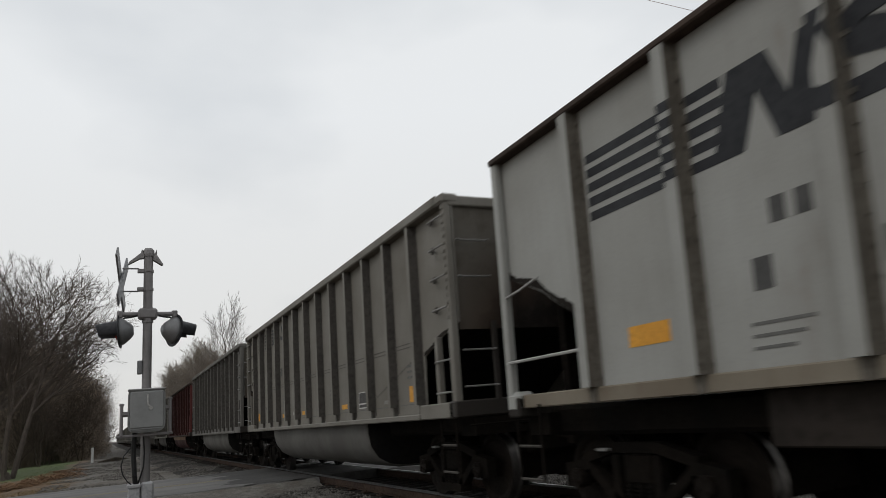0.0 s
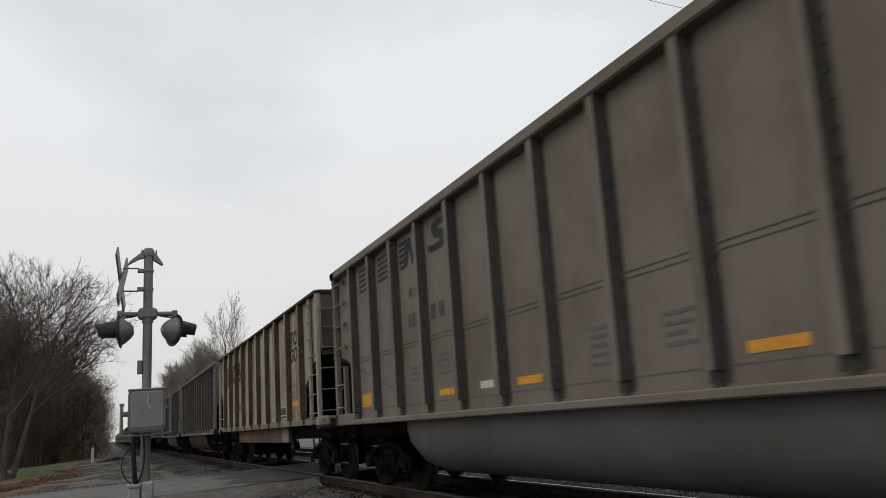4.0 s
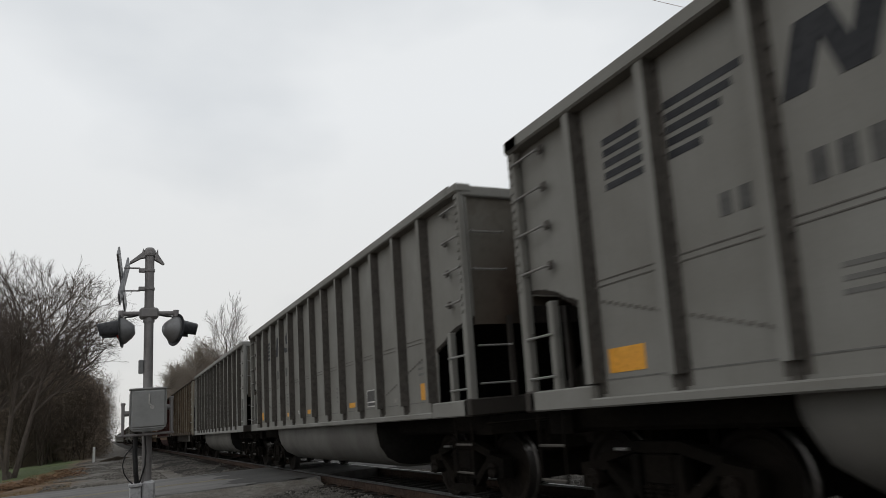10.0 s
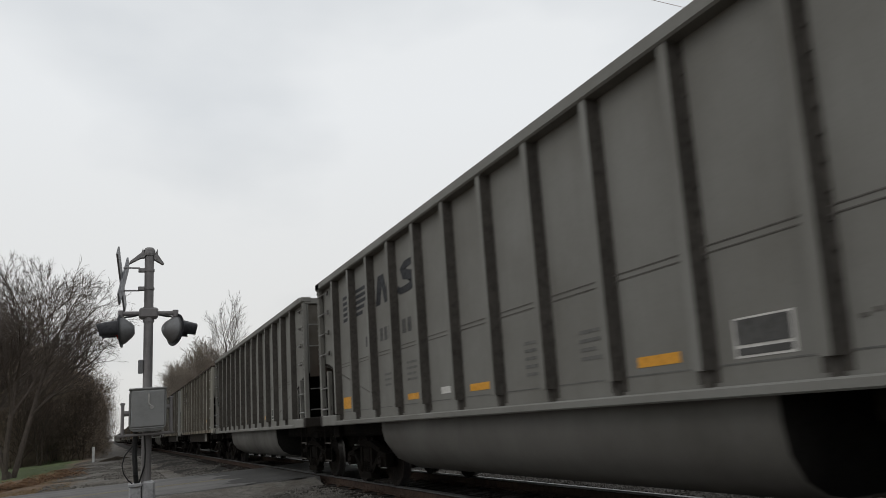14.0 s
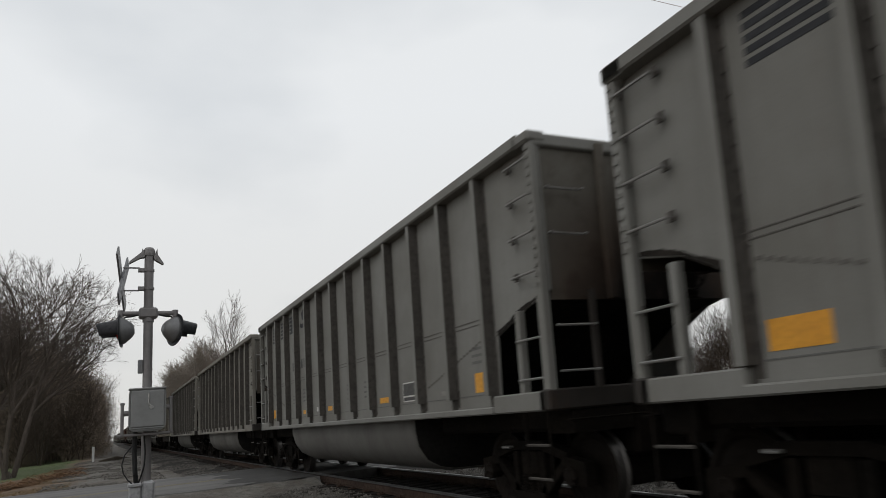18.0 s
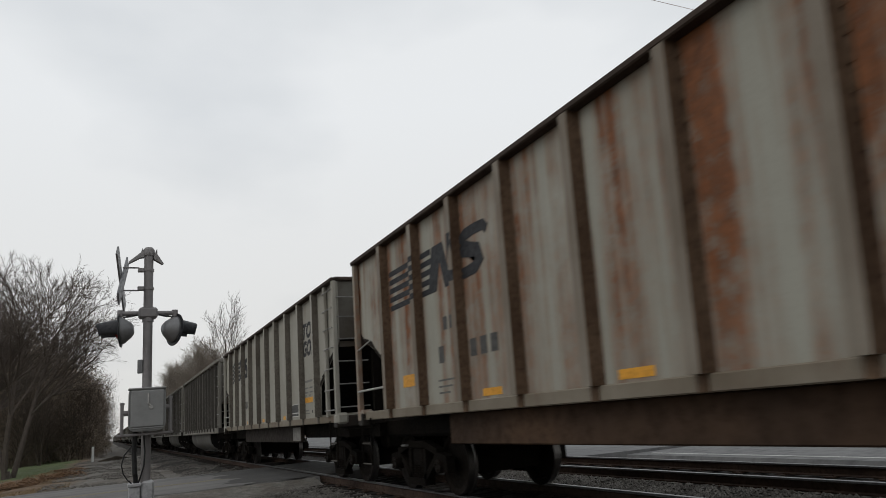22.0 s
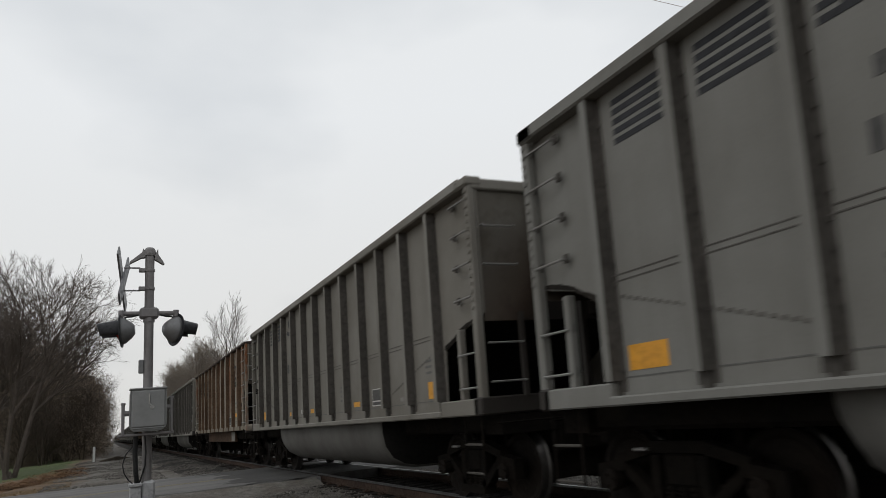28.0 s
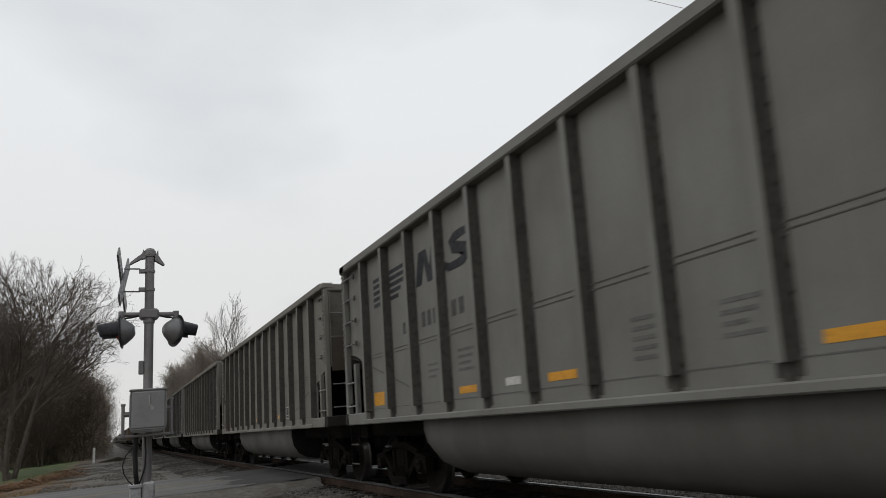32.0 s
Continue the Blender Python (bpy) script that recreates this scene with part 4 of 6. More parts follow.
    grab("end_ladder_rung", 0.6, car, [(-1.18, -lb / 2 - 0.03, z) for z in (1.5, 1.95, 2.4, 2.85, 3.3, 3.7)], "x", BAR_DARK)
    part("hand_rail", path_tube([(-1.54, yy(0.05, lb), 1.72), (-1.54, yy(1.4, lb), 1.72)], 0.018), BAR, car)
    part("hand_rail", path_tube([(-1.52, yy(0.05, lb), 2.45), (-1.56, yy(0.45, lb), 2.48), (-1.52, yy(0.75, lb), 2.56)], 0.014), BAR, car)
    part("hand_rail", path_tube([(1.52, yy(0.05, lb), 1.72), (1.52, yy(1.4, lb), 1.72)], 0.018), BAR, car)
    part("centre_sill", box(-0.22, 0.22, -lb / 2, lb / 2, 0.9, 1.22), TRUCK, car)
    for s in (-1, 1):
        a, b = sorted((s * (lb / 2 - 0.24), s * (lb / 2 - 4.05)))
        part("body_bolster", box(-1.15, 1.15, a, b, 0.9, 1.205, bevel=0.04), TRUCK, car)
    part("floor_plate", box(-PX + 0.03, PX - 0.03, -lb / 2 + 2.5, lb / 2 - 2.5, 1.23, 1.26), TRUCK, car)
    for s in (1, -1):
        truck(car, s * (lb / 2 - 1.45))
        coupler(car, s * lb / 2, s)
    sill_steps(car, lb)
    # marks
    h = LB / 2 - lb / 2          # marks are laid out from the leading end of the longer body
    e0 = h
    z0, z1 = 2.91, 3.56
    emblem(car, z0, z1, ((1.66, 3.3),), (3.16, 4.2), (4.0, 4.92), INK, [e0 + d for d in ds[:3]])
    bars(car, e0 + 3.55, e0 + 3.95, 2.34, 2.52, 2)
    rect("stencil_bar", e0 + 3.36, e0 + 3.52, 1.9, 2.13, INK_FADED, car)
    bars(car, e0 + 4.3, e0 + 5.1, 1.9, 2.12, 3)
    lines_of_text(car, e0 + 3.3, e0 + 3.8, 1.68, 3, INK_SOFT, 0.085, 0.024)
    rect("reflector", e0 + 2.0, e0 + 2.5, 1.66, 1.84, YELLOW, car, label="yellow reflector")
    for d in (4.55, 7.1, 9.9):
        rect("reflector", e0 + d, e0 + d + 0.46, 1.39, 1.48, YELLOW, car)
    rect("reflector", 12.24, 13.22, 1.71, 1.83, YELLOW, car)
    data_panel(car, e0 + 10.85, e0 + 11.55, 1.43, 1.73)
    for t, z in (("TOP", 3.18), ("GON", 2.77)):
        words(t, 12.18, z, 1.1, 0.37, car)
    rect("stencil_line", 12.22, 12.95, 2.17, 2.22, INK_PALE, car)
    for z in (2.06, 1.96):
        rect("stencil_line", 12.22, 12.52, z - 0.035, z, INK_PALE, car)
        rect("stencil_line", 12.66, 12.92, z - 0.035, z, INK_PALE, car)
    for d in (12.25, 12.6, 12.95):
        rect("stencil_line", d, d + 0.14, 1.86, 1.885, INK_PALE, car)
    rect("stencil_line", 12.2, 12.55, 1.52, 1.55, INK_PALE, car)
    rect("stencil_line", 12.2, 12.62, 1.46, 1.48, INK_PALE, car)
    rect("jacking_pad", 12.82, 13.14, 1.47, 1.53, SEAM, car, label="small dark bracket")
    bm = box(-1.284, -1.28, yy(10.98, lb), yy(10.2, lb), 0.84, 1.17)
    part("beam_placard", bm, DULL_PATCH, car, "pale stencilled patch")
    return car


def distant_gondola(paint):
    """A car far down the line, with its posts in one piece."""
    car = new("coal_gondola")
    car.empty_display_size = 0.5
    bm = box(-PX, PX, -LB / 2, LB / 2, 1.9, 4.15)
    add_box(bm, -PX, PX, -LB / 2 + 1.1, LB / 2 - 1.1, 1.25, 1.9)
    part("body", bm, paint, car)
    bm = bmesh.new()
    for i in range(13):
        for s in (-1, 1):
            y = yy(1.13 + 1.05 * i)
            add_box(bm, min(s * PX, s * RX), max(s * PX, s * RX), y - 0.06, y + 0.06, 1.28, 4.1)
    part("side_posts", bm, paint, car)
    bm = bmesh.new()
    add_box(bm, -CX, CX, -LB / 2, LB / 2, 4.05, 4.187)
    part("top_chord", bm, paint, car)
    part("tub", prism([(-1.45, 1.25), (-1.4, 0.7), (-1.0, 0.4), (1.0, 0.4), (1.4, 0.7), (1.45, 1.25)], "y", -LB / 2 + 3.3, LB / 2 - 3.2), paint, car)
    for s in (-1, 1):
        for e in (-1, 1):
            part("corner_post", box(min(s * 1.56, s * 1.46), max(s * 1.56, s * 1.46), e * (LB / 2 - 0.07) - 0.06, e * (LB / 2 - 0.07) + 0.06, 1.2, 4.1), paint, car)
        part("truck", box(-1.1, 1.1, s * (LB / 2 - 1.85) - 1.3, s * (LB / 2 - 1.85) + 1.3, 0.0, 0.9, bevel=0.15), TRUCK, car)
        part("coupler", box(-0.1, 0.1, min(s * LB / 2, s * (LB / 2 + 0.54)), max(s * LB / 2, s * (LB / 2 + 0.54)), 0.76, 1.0), TRUCK, car)
    part("end_sill", box(-1.5, 1.5, -LB / 2, LB / 2, 1.1, 1.3), paint, car)
    return car


# order of the cars from the one whose leading end is beside the signal at the start: kind and paint
ORDER = {
    -4: ("a", "grey_warm"), -3: ("red", "red"), -2: ("a", "grey_dark"), -1: ("a", "grey_warm"), 0: ("w", "white"), 1: ("a", "grey"), 2: ("a", "brown_grey"), 3: ("w", "rusty"),
    4: ("a", "brown_grey"), 5: ("a", "grey_dark"), 6: ("w", "cream"), 7: ("red", "red"), 8: ("w", "grimy_cream"), 9: ("b", "grey_light"),
    10: ("b", "grey"), 11: ("b", "grey"), 12: ("w", "white"), 13: ("w", "pale_cream"), 14: ("b", "grey"), 15: ("b", "grey"),
    16: ("w", "pale_cream"), 17: ("a", "grey_warm"), 18: ("b", "grey_warm"), 19: ("a", "grey"), 20: ("a", "grey"), 21: ("a", "grey_warm"),
    22: ("a", "grey_warm"), 23: ("w", "pale_cream"), 24: ("w", "very_rusty"), 25: ("w", "brown_white"), 26: ("a", "grey"), 27: ("a", "grey"),
    28: ("b", "grey_warm"), 29: ("w", "very_rusty"), 30: ("a", "grey_warm"), 31: ("a", "grey"), 32: ("a", "grey"), 33: ("a", "grey_warm"),
    34: ("b", "grey_warm"), 35: ("b", "grey"), 36: ("a", "grey"),
}
LOOKS = {
    "grey_light": "light grey aluminium", "grey": "grey aluminium", "grey_warm": "dusty warm grey aluminium", "grey_dark": "sooty dark grey aluminium",
    "brown_grey": "dirty brown-grey aluminium", "white": "white-painted steel", "cream": "grimy cream-painted steel", "grimy_cream": "rust-stained grimy cream steel", "pale_cream": "pale cream-painted steel", "rusty": "rust-streaked off-white steel",
    "very_rusty": "heavily rusted off-white steel", "brown_white": "brown-dusted off-white steel", "red": "oxide red steel",
}
TEMPLATE = {k: gondola(k, PAINT["red" if k == "red" else "grey"]) for k in ("a", "b", "red")}
TEMPLATE["w"] = slab_gondola(PAINT["white"], BEAM_DARK)
BASE_PAINT = {"a": PAINT["grey"], "b": PAINT["grey"], "red": PAINT["red"], "w": PAINT["white"]}
USED, CARS = set(), {}


def repaint(car, old, fresh):
    for o in car.children_recursive:
        if o.type == "MESH":
            for slot, m in zip(o.material_slots, o.data.materials):
                if m == old:
                    slot.link = "OBJECT"
                    slot.material = fresh


for k, (kind, paint) in ORDER.items():
    if kind in USED:
        car = copy_thing(TEMPLATE[kind], pose(TRACK_X, 0, 0))
    else:
        car = TEMPLATE[kind]
        USED.add(kind)
    CARS[k] = car
    what = {"w": "ten-panel coal gondola on the rails", "red": "coal gondola with pale emblem and sprayed marks"}.get(kind, "bathtub coal gondola with striped emblem on rails")
    tagged(car, LOOKS[paint] + " " + what, "freight car", "coal train cars")
for k, (kind, paint) in ORDER.items():
    if PAINT[paint] is not BASE_PAINT[kind]:
        repaint(CARS[k], BASE_PAINT[kind], PAINT[paint])
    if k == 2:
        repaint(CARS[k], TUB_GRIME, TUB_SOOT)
    if k in (6, 24, 29):
        repaint(CARS[k], RIB_GRIME, RIB_RUST)
        for o in CARS[k].children:
            if o.name.startswith("side_post"):
                o.material_slots[0].link = "OBJECT"
                o.material_slots[0].material = PAINT["brown_white"]
    elif paint in ("white", "pale_cream", "cream"):
        repaint(CARS[k], RIB_GRIME, RIB_PALE)
    if k in (8, 25):
        repaint(CARS[k], DUSTY_SILL, RUST_SILL)
    if kind == "w" and paint in ("rusty", "very_rusty") or k == 6:
        repaint(CARS[k], BEAM_DARK, BEAM_TAN if k in (3, 6) else BEAM)
# wiped patches round the marks of one dusty car
for d0, d1, z0, z1 in ((1.42, 2.08, 3.36, 3.86), (2.4, 3.14, 3.36, 3.9), (3.4, 4.18, 3.36, 3.94), (4.42, 5.24, 3.36, 3.96), (3.4, 4.16, 2.42, 3.22)):
    patch = rect("wiped_patch", d0, d1, z0, z1, PAINT["grey_light"], CARS[2], label="paler wiped patch")
    for v in patch.data.vertices:
        v.co.x += 0.0022
far_car = distant_gondola(PAINT["grey_dark"])
for i in range(20):
    k = -5 - i
    CARS[k] = far_car if i == 0 else copy_thing(far_car, pose(TRACK_X, 0, 0))
    if i % 3 == 1:
        repaint(CARS[k], PAINT["grey_dark"], PAINT["grey_warm"])
    tagged(CARS[k], "distant dark grey coal gondola coupled in the train", "freight car", "coal train cars")

# leading end of car 0 along the track: seconds, metres from an even 17.906 m/s
SLIP = [(0.0, 0.56), (1.0, 0.95), (2.0, 0.8), (3.0, 0.5), (5.5, -0.29), (7.5, -0.62), (9.0, -0.72), (10.0, -0.9), (11.0, -0.8), (12.0, -0.4), (13.0, 0.1),
        (14.5, 0.23), (16.5, 0.03), (18.0, -0.25), (19.0, -0.4), (20.0, -0.09), (22.0, 0.2), (24.0, 0.05), (27.5, 0.12), (30.0, 0.0), (32.0, -0.2)]


def lead(t, slip):
    return (17.906 * t + 6.159 + slip) * 1.00742 - 0.08


def motions():
    times = [t for t, _ in SLIP]
    slips = [s for _, s in SLIP]
    for k, car in CARS.items():
        half = (LW if car.name.startswith("rebuilt") else LB) / 2
        walk(car, [(t, pose(TRACK_X, lead(t, s) - PITCH * k - half, 0)) for t, s in SLIP])
    # wheels roll while their car is near
    for k in range(-1, 37):
        car = CARS[k]
        near = (PITCH * k - 6.2 - 4) / 18.04
        a, b = max(0.0, near), min(32.0, near + 2.4)
        if b <= a:
            continue
        f0, f1 = frame(a), frame(b)
        for tr in [o for o in car.children if o.name.startswith("truck")]:
            for ws in [o for o in tr.children if o.name.startswith("wheelset")]:
                place = ws.matrix_basis.translation.copy()
                rows = [(0.0, Matrix.Translation(place))] if f0 > 1 else []
                for f in range(f0, f1 + 1):
                    t = (f - 1) / FPS
                    run = 18.04 * (t - a) + float(np.interp(t, times, slips)) - float(np.interp(a, times, slips))
                    rows.append((t, Matrix.Translation(place) @ Matrix.Rotation(-run / 0.457, 4, "X")))
                if f1 < frame(32.0):
                    rows.append((32.0, rows[-1][1]))
                walk(ws, rows)

# ---- ground, road, tracks ----
GZ = -0.30
ROAD_Y0, ROAD_Y1, ROAD_Z = 17.4, 23.7, -0.03


def swept(profile, axis, lo, hi, steps=1):
    """An open strip: profile of (a, z) swept along x or y."""
    bm = bmesh.new()
    rows = []
    for i in range(steps + 1):
        c = lo + (hi - lo) * i / steps
        rows.append([bm.verts.new((a, c, z) if axis == "y" else (c, a, z)) for a, z in profile])
    for r, q in zip(rows, rows[1:]):
        for i in range(len(profile) - 1):
            bm.faces.new((r[i], r[i + 1], q[i + 1], q[i]))
    bmesh.ops.recalc_face_normals(bm, faces=bm.faces[:])
    if bm.faces[:][0].normal.z < 0:
        bmesh.ops.reverse_faces(bm, faces=bm.faces[:])
    return bm


def ground_sheet():
    """One sheet to the horizon, uneven near the track."""
    xs = [-3000, -800, -250, -90] + [-60 + 3 * i for i in range(14)] + [-18 + 0.8 * i for i in range(26)] + [4, 8, 12, 16, 22, 30, 45, 70, 120, 300, 900, 3000]
    ys = [-3000, -900, -300, -60, -20, -5] + [1.2 * i for i in range(60)] + [75 + 6 * i for i in range(30)] + [300, 500, 900, 3000]
    bm = bmesh.new()
    grid = []
    for y in ys:
        row = []
        for x in xs:
            z = GZ
            if -60 < x < 3 and 0 < y < 260:
                z += 0.10 * noise.noise((x * 0.35, y * 0.35, 3.0)) + 0.05 * noise.noise((x * 1.3, y * 1.3, 7.0))
                z -= 0.25 * max(0.0, min(1.0, (-2.5 - x) / 6))
                if ROAD_Y0 - 1.0 < y < ROAD_Y1 + 1.0:
                    z = min(z, -0.12)
            row.append(bm.verts.new((x, y, z)))
        grid.append(row)
    for a, b in zip(grid, grid[1:]):
        for i in range(len(xs) - 1):
            bm.faces.new((a[i], a[i + 1], b[i + 1], b[i]))
    return tagged(link("ground", bm, GROUND, smooth=True), "gravel, leaf litter and lawn beside the railway", "ground", kind="structure")


ground_sheet()
bed = swept([(1.9, GZ - 0.06), (3.3, -0.215), (7.3, -0.2), (7.8, -0.27), (11.0, -0.3), (12.0, GZ - 0.08)], "y", -700, 700)
tagged(link("ballast_bed", bed, BALLAST), "grey crushed stone ballast under two tracks", "ballast", kind="structure")

# the crossing road, with a broken edge and a worn centre line, and the street past the second track
bm = bmesh.new()
rng = random.Random(11)
n = 90
edge0 = [ROAD_Y0 + rng.uniform(-0.12, 0.12) for _ in range(n + 1)]
edge1 = [ROAD_Y1 + rng.uniform(-0.12, 0.12) for _ in range(n + 1)]
xs = [-42 + (4.72 + 42) * i / n for i in range(n + 1)]
for i in range(n):
    quad = [(xs[i], edge0[i]), (xs[i + 1], edge0[i + 1]), (xs[i + 1], edge1[i + 1]), (xs[i], edge1[i])]
    zs = [ROAD_Z - 0.12 * max(0.0, min(1.0, -x / 30)) for x, _ in quad]
    up = [bm.verts.new((x, y, z)) for (x, y), z in zip(quad, zs)]
    dn = [bm.verts.new((x, y + (-0.25 if j in (0, 1) else 0.25), -0.45)) for j, (x, y) in enumerate(quad)]
    bm.faces.new(up)
    bm.faces.new((up[0], dn[0], dn[1], up[1]))
    bm.faces.new((up[2], dn[2], dn[3], up[3]))
road = tagged(link("road", bm, ASPHALT), "grey worn asphalt road over the level crossing", "road", kind="structure")
bm = bmesh.new()
rng = random.Random(17)
rows = []
for i in range(33):
    y = ROAD_Y0 + 0.02 + (ROAD_Y1 - ROAD_Y0 - 0.04) * i / 32
    x = 2.9 + 0.45 * math.sin(0.9 * i) * math.sin(0.37 * i) + rng.uniform(-0.12, 0.12)
    rows.append([bm.verts.new(p) for p in ((x, y, ROAD_Z + 0.001), (x + 0.06, y, ROAD_Z + 0.007), (4.7, y, ROAD_Z + 0.009), (4.715, y, ROAD_Z - 0.01))])
for p, q in zip(rows, rows[1:]):
    for i in range(3):
        bm.faces.new((p[i], p[i + 1], q[i + 1], q[i]))
tagged(link("road_apron", bm, APRON), "darker asphalt apron laid against the rails", "road", kind="structure")
for x0 in (4.92, 8.93):
    z = -0.005 if x0 < 6 else TRACK2_Z - 0.005
    deck = box(x0, x0 + 1.34, ROAD_Y0, ROAD_Y1, -0.22, z, bevel=0.01)
    tagged(link("crossing_deck", deck, DECK), "dark crossing panel between the rails", "road panel", kind="structure")
deck = prism([(6.42, -0.22), (6.42, -0.02), (8.77, -0.10), (8.77, -0.22)], "y", ROAD_Y0, ROAD_Y1)
tagged(link("crossing_deck", deck, ASPHALT), "asphalt strip between the two tracks", "road panel", kind="structure")
street = prism([(10.45, -0.32), (10.45, -0.11), (14.0, -0.16), (21.0, -0.2), (21.2, -0.34)], "y", 14.5, 27)
tagged(link("road", street, ASPHALT_FAR), "pale grey asphalt past the second track", "road", kind="structure")
street = prism([(11.9, -0.36), (12.0, -0.214), (20.5, -0.224), (20.7, -0.36)], "y", -60, 14.5)
tagged(link("road", street, ASPHALT_FAR), "pale asphalt street beside the tracks", "road", kind="structure")
street = prism([(11.9, -0.36), (12.0, -0.214), (20.5, -0.224), (20.7, -0.36)], "y", 27, 160)
tagged(link("road", street, ASPHALT_FAR), "pale asphalt street beside the tracks", "road", kind="structure")
bm = box(12.35, 12.45, -50, 14, -0.213, -0.206)
tagged(link("road_line", bm, LINE_WHITE), "worn white edge line on the asphalt", "road line", kind="structure")
mid = (ROAD_Y0 + ROAD_Y1) / 2 - 0.4
for dy in (0.0, 0.22):
    bm = prism([(-40, ROAD_Z - 0.116), (0, ROAD_Z + 0.004), (3.4, ROAD_Z + 0.004), (3.4, ROAD_Z - 0.01), (0, ROAD_Z - 0.01), (-40, ROAD_Z - 0.13)], "y", mid + dy, mid + dy + 0.1)
    tagged(link("road_line", bm, LINE), "worn yellow centre line on the road", "road line", kind="structure")

for a, b, name in ((ROAD_Y0 + 0.1, ROAD_Y0 - 1.5, "near"), (ROAD_Y1 - 0.1, ROAD_Y1 + 1.3, "far")):
    bm = bmesh.new()
    rows = []
    for i in range(161):
        x = -42 + 46.6 * i / 160
        drop = 0.12 * max(0.0, min(1.0, -x / 30))
        rows.append([bm.verts.new((x, a + (b - a) * f + 0.08 * noise.noise((x * 1.7, f * 3, 1.0)), z - drop + 0.03 * noise.noise((x * 2.1, f * 4.0, 5.0)) * (f > 0)))
                     for f, z in ((0.0, ROAD_Z - 0.03), (0.12, ROAD_Z - 0.025), (0.45, ROAD_Z - 0.12), (0.75, -0.24), (1.0, -0.42))])
    for p, q in zip(rows, rows[1:]):
        for i in range(4):
            bm.faces.new((p[i], p[i + 1], q[i + 1], q[i]))
    bmesh.ops.recalc_face_normals(bm, faces=bm.faces[:])
    tagged(link("road_shoulder", bm, GROUND, smooth=True), "gravel and dirt shoulder along the road", "shoulder", kind="structure")


def rail_pair(xc, z, name):
    head = [(-0.037, -0.03), (-0.037, -0.004), (-0.03, 0.0), (0.03, 0.0), (0.037, -0.004), (0.037, -0.03)]
    foot = [(-0.037, -0.03), (0.037, -0.03), (0.010, -0.05), (0.010, -0.14), (0.07, -0.155), (0.07, -0.17), (-0.07, -0.17), (-0.07, -0.155), (-0.010, -0.14), (-0.010, -0.05)]
    for s in (-1, 1):
        x = xc + s * 0.755
        r = link("rail", prism([(x + a, z + b) for a, b in foot], "y", -700, 700), RAIL_RUST)
        tagged(r, "rusty steel rail with a polished head", "rail", "rails of the " + name, "structure")
        part("rail_head", prism([(x + a, z + b) for a, b in head], "y", -700, 700), RAIL_TOP, r, "polished steel running surface")
        for i in range(36):
            y = 4 + i * 0.9
            if not ROAD_Y0 < y < ROAD_Y1:
                bm = box(x - 0.17, x + 0.17, y - 0.09, y + 0.09, z - 0.185, z - 0.165)
                for q in (-0.1, 0.1):
                    add_box(bm, x + q - 0.012, x + q + 0.012, y - 0.05, y - 0.025, z - 0.165, z - 0.14)
                part("tie_plate", bm, RAIL_RUST, r)


rail_pair(TRACK_X, 0.0, "near track")
rail_pair(TRACK2_X, TRACK2_Z, "far track")


def ties(xc, z, name):
    rng = random.Random(5)
    bm = box(-1.3, 1.3, -0.115, 0.115, -0.16, 0.0, bevel=0.015)
    first = None
    host = tagged(new("sleeper_row"), "creosoted wooden sleepers set in ballast", "sleepers", kind="structure")
    host.location = (xc, 0, z)
    for i in range(60):
        y = 3.1 + 0.54 * i
        if ROAD_Y0 - 0.1 < y < ROAD_Y1 + 0.1:
            continue
        m = pose(rng.uniform(-0.04, 0.04), y, rng.uniform(-0.012, 0.008), 0, 0, rng.uniform(-1, 1))
        if first is None:
            first = part("sleeper", bm, TIE, host)
            first.matrix_basis = m
        else:
            again(first, host, m)
    bm = bmesh.new()
    for i in range(500):
        for y in (36 + 0.54 * i, -0.6 - 0.54 * i):
            if i < 400:
                add_box(bm, -1.3, 1.3, y - 0.115, y + 0.115, -0.16, 0.0)
    tagged(part("sleepers", bm, TIE, host), kind="stuff")


ties(TRACK_X, -0.185, "near")
ties(TRACK2_X, TRACK2_Z - 0.185, "far")


def scatter_stones(name, count, spots, size, seed, label, material=None):
    """Many angular stones as one object."""
    rng = np.random.RandomState(seed)
    base = np.array([(1, 0, 0), (-1, 0, 0), (0, 1, 0), (0, -1, 0), (0, 0, 1), (0, 0, -1)], float)
    tri = np.array([(0, 2, 4), (2, 1, 4), (1, 3, 4), (3, 0, 4), (2, 0, 5), (1, 2, 5), (3, 1, 5), (0, 3, 5)])
    pts, faces = [], []
    for i in range(count):
        x, y, z = spots(rng)
        r = size * rng.uniform(0.5, 1.25)
        a = rng.uniform(0, 6.28)
        c, s = math.cos(a), math.sin(a)
        v = base * rng.uniform(0.6, 1.2, (6, 1)) * r * np.array([1.25, 0.9, 0.75]) + rng.uniform(-0.25, 0.25, (6, 3)) * r
        v = v @ np.array([(c, s, 0), (-s, c, 0), (0, 0, 1)]) + (x, y, z + r * 0.25)
        pts.append(v)
        faces.append(tri + 6 * i)
    me = bpy.data.meshes.new(name)
    me.from_pydata(np.concatenate(pts).tolist(), [], np.concatenate(faces).tolist())
    me.materials.append(material or STONE)
    return tagged(new(name, me), label, "stones", kind="stuff")


def bed_z(x):
    return float(np.interp(x, [1.9, 3.3, 7.3, 7.8, 11.0, 12.0], [GZ - 0.06, -0.215, -0.2, -0.27, -0.3, GZ - 0.08]))


def near_bed(rng):
    while True:
        x, y = rng.uniform(2.2, 4.6), 4 + 14 * rng.uniform() ** 1.3
        if not ROAD_Y0 - 0.3 < y < ROAD_Y1 + 0.2:
            return x, y, bed_z(x)


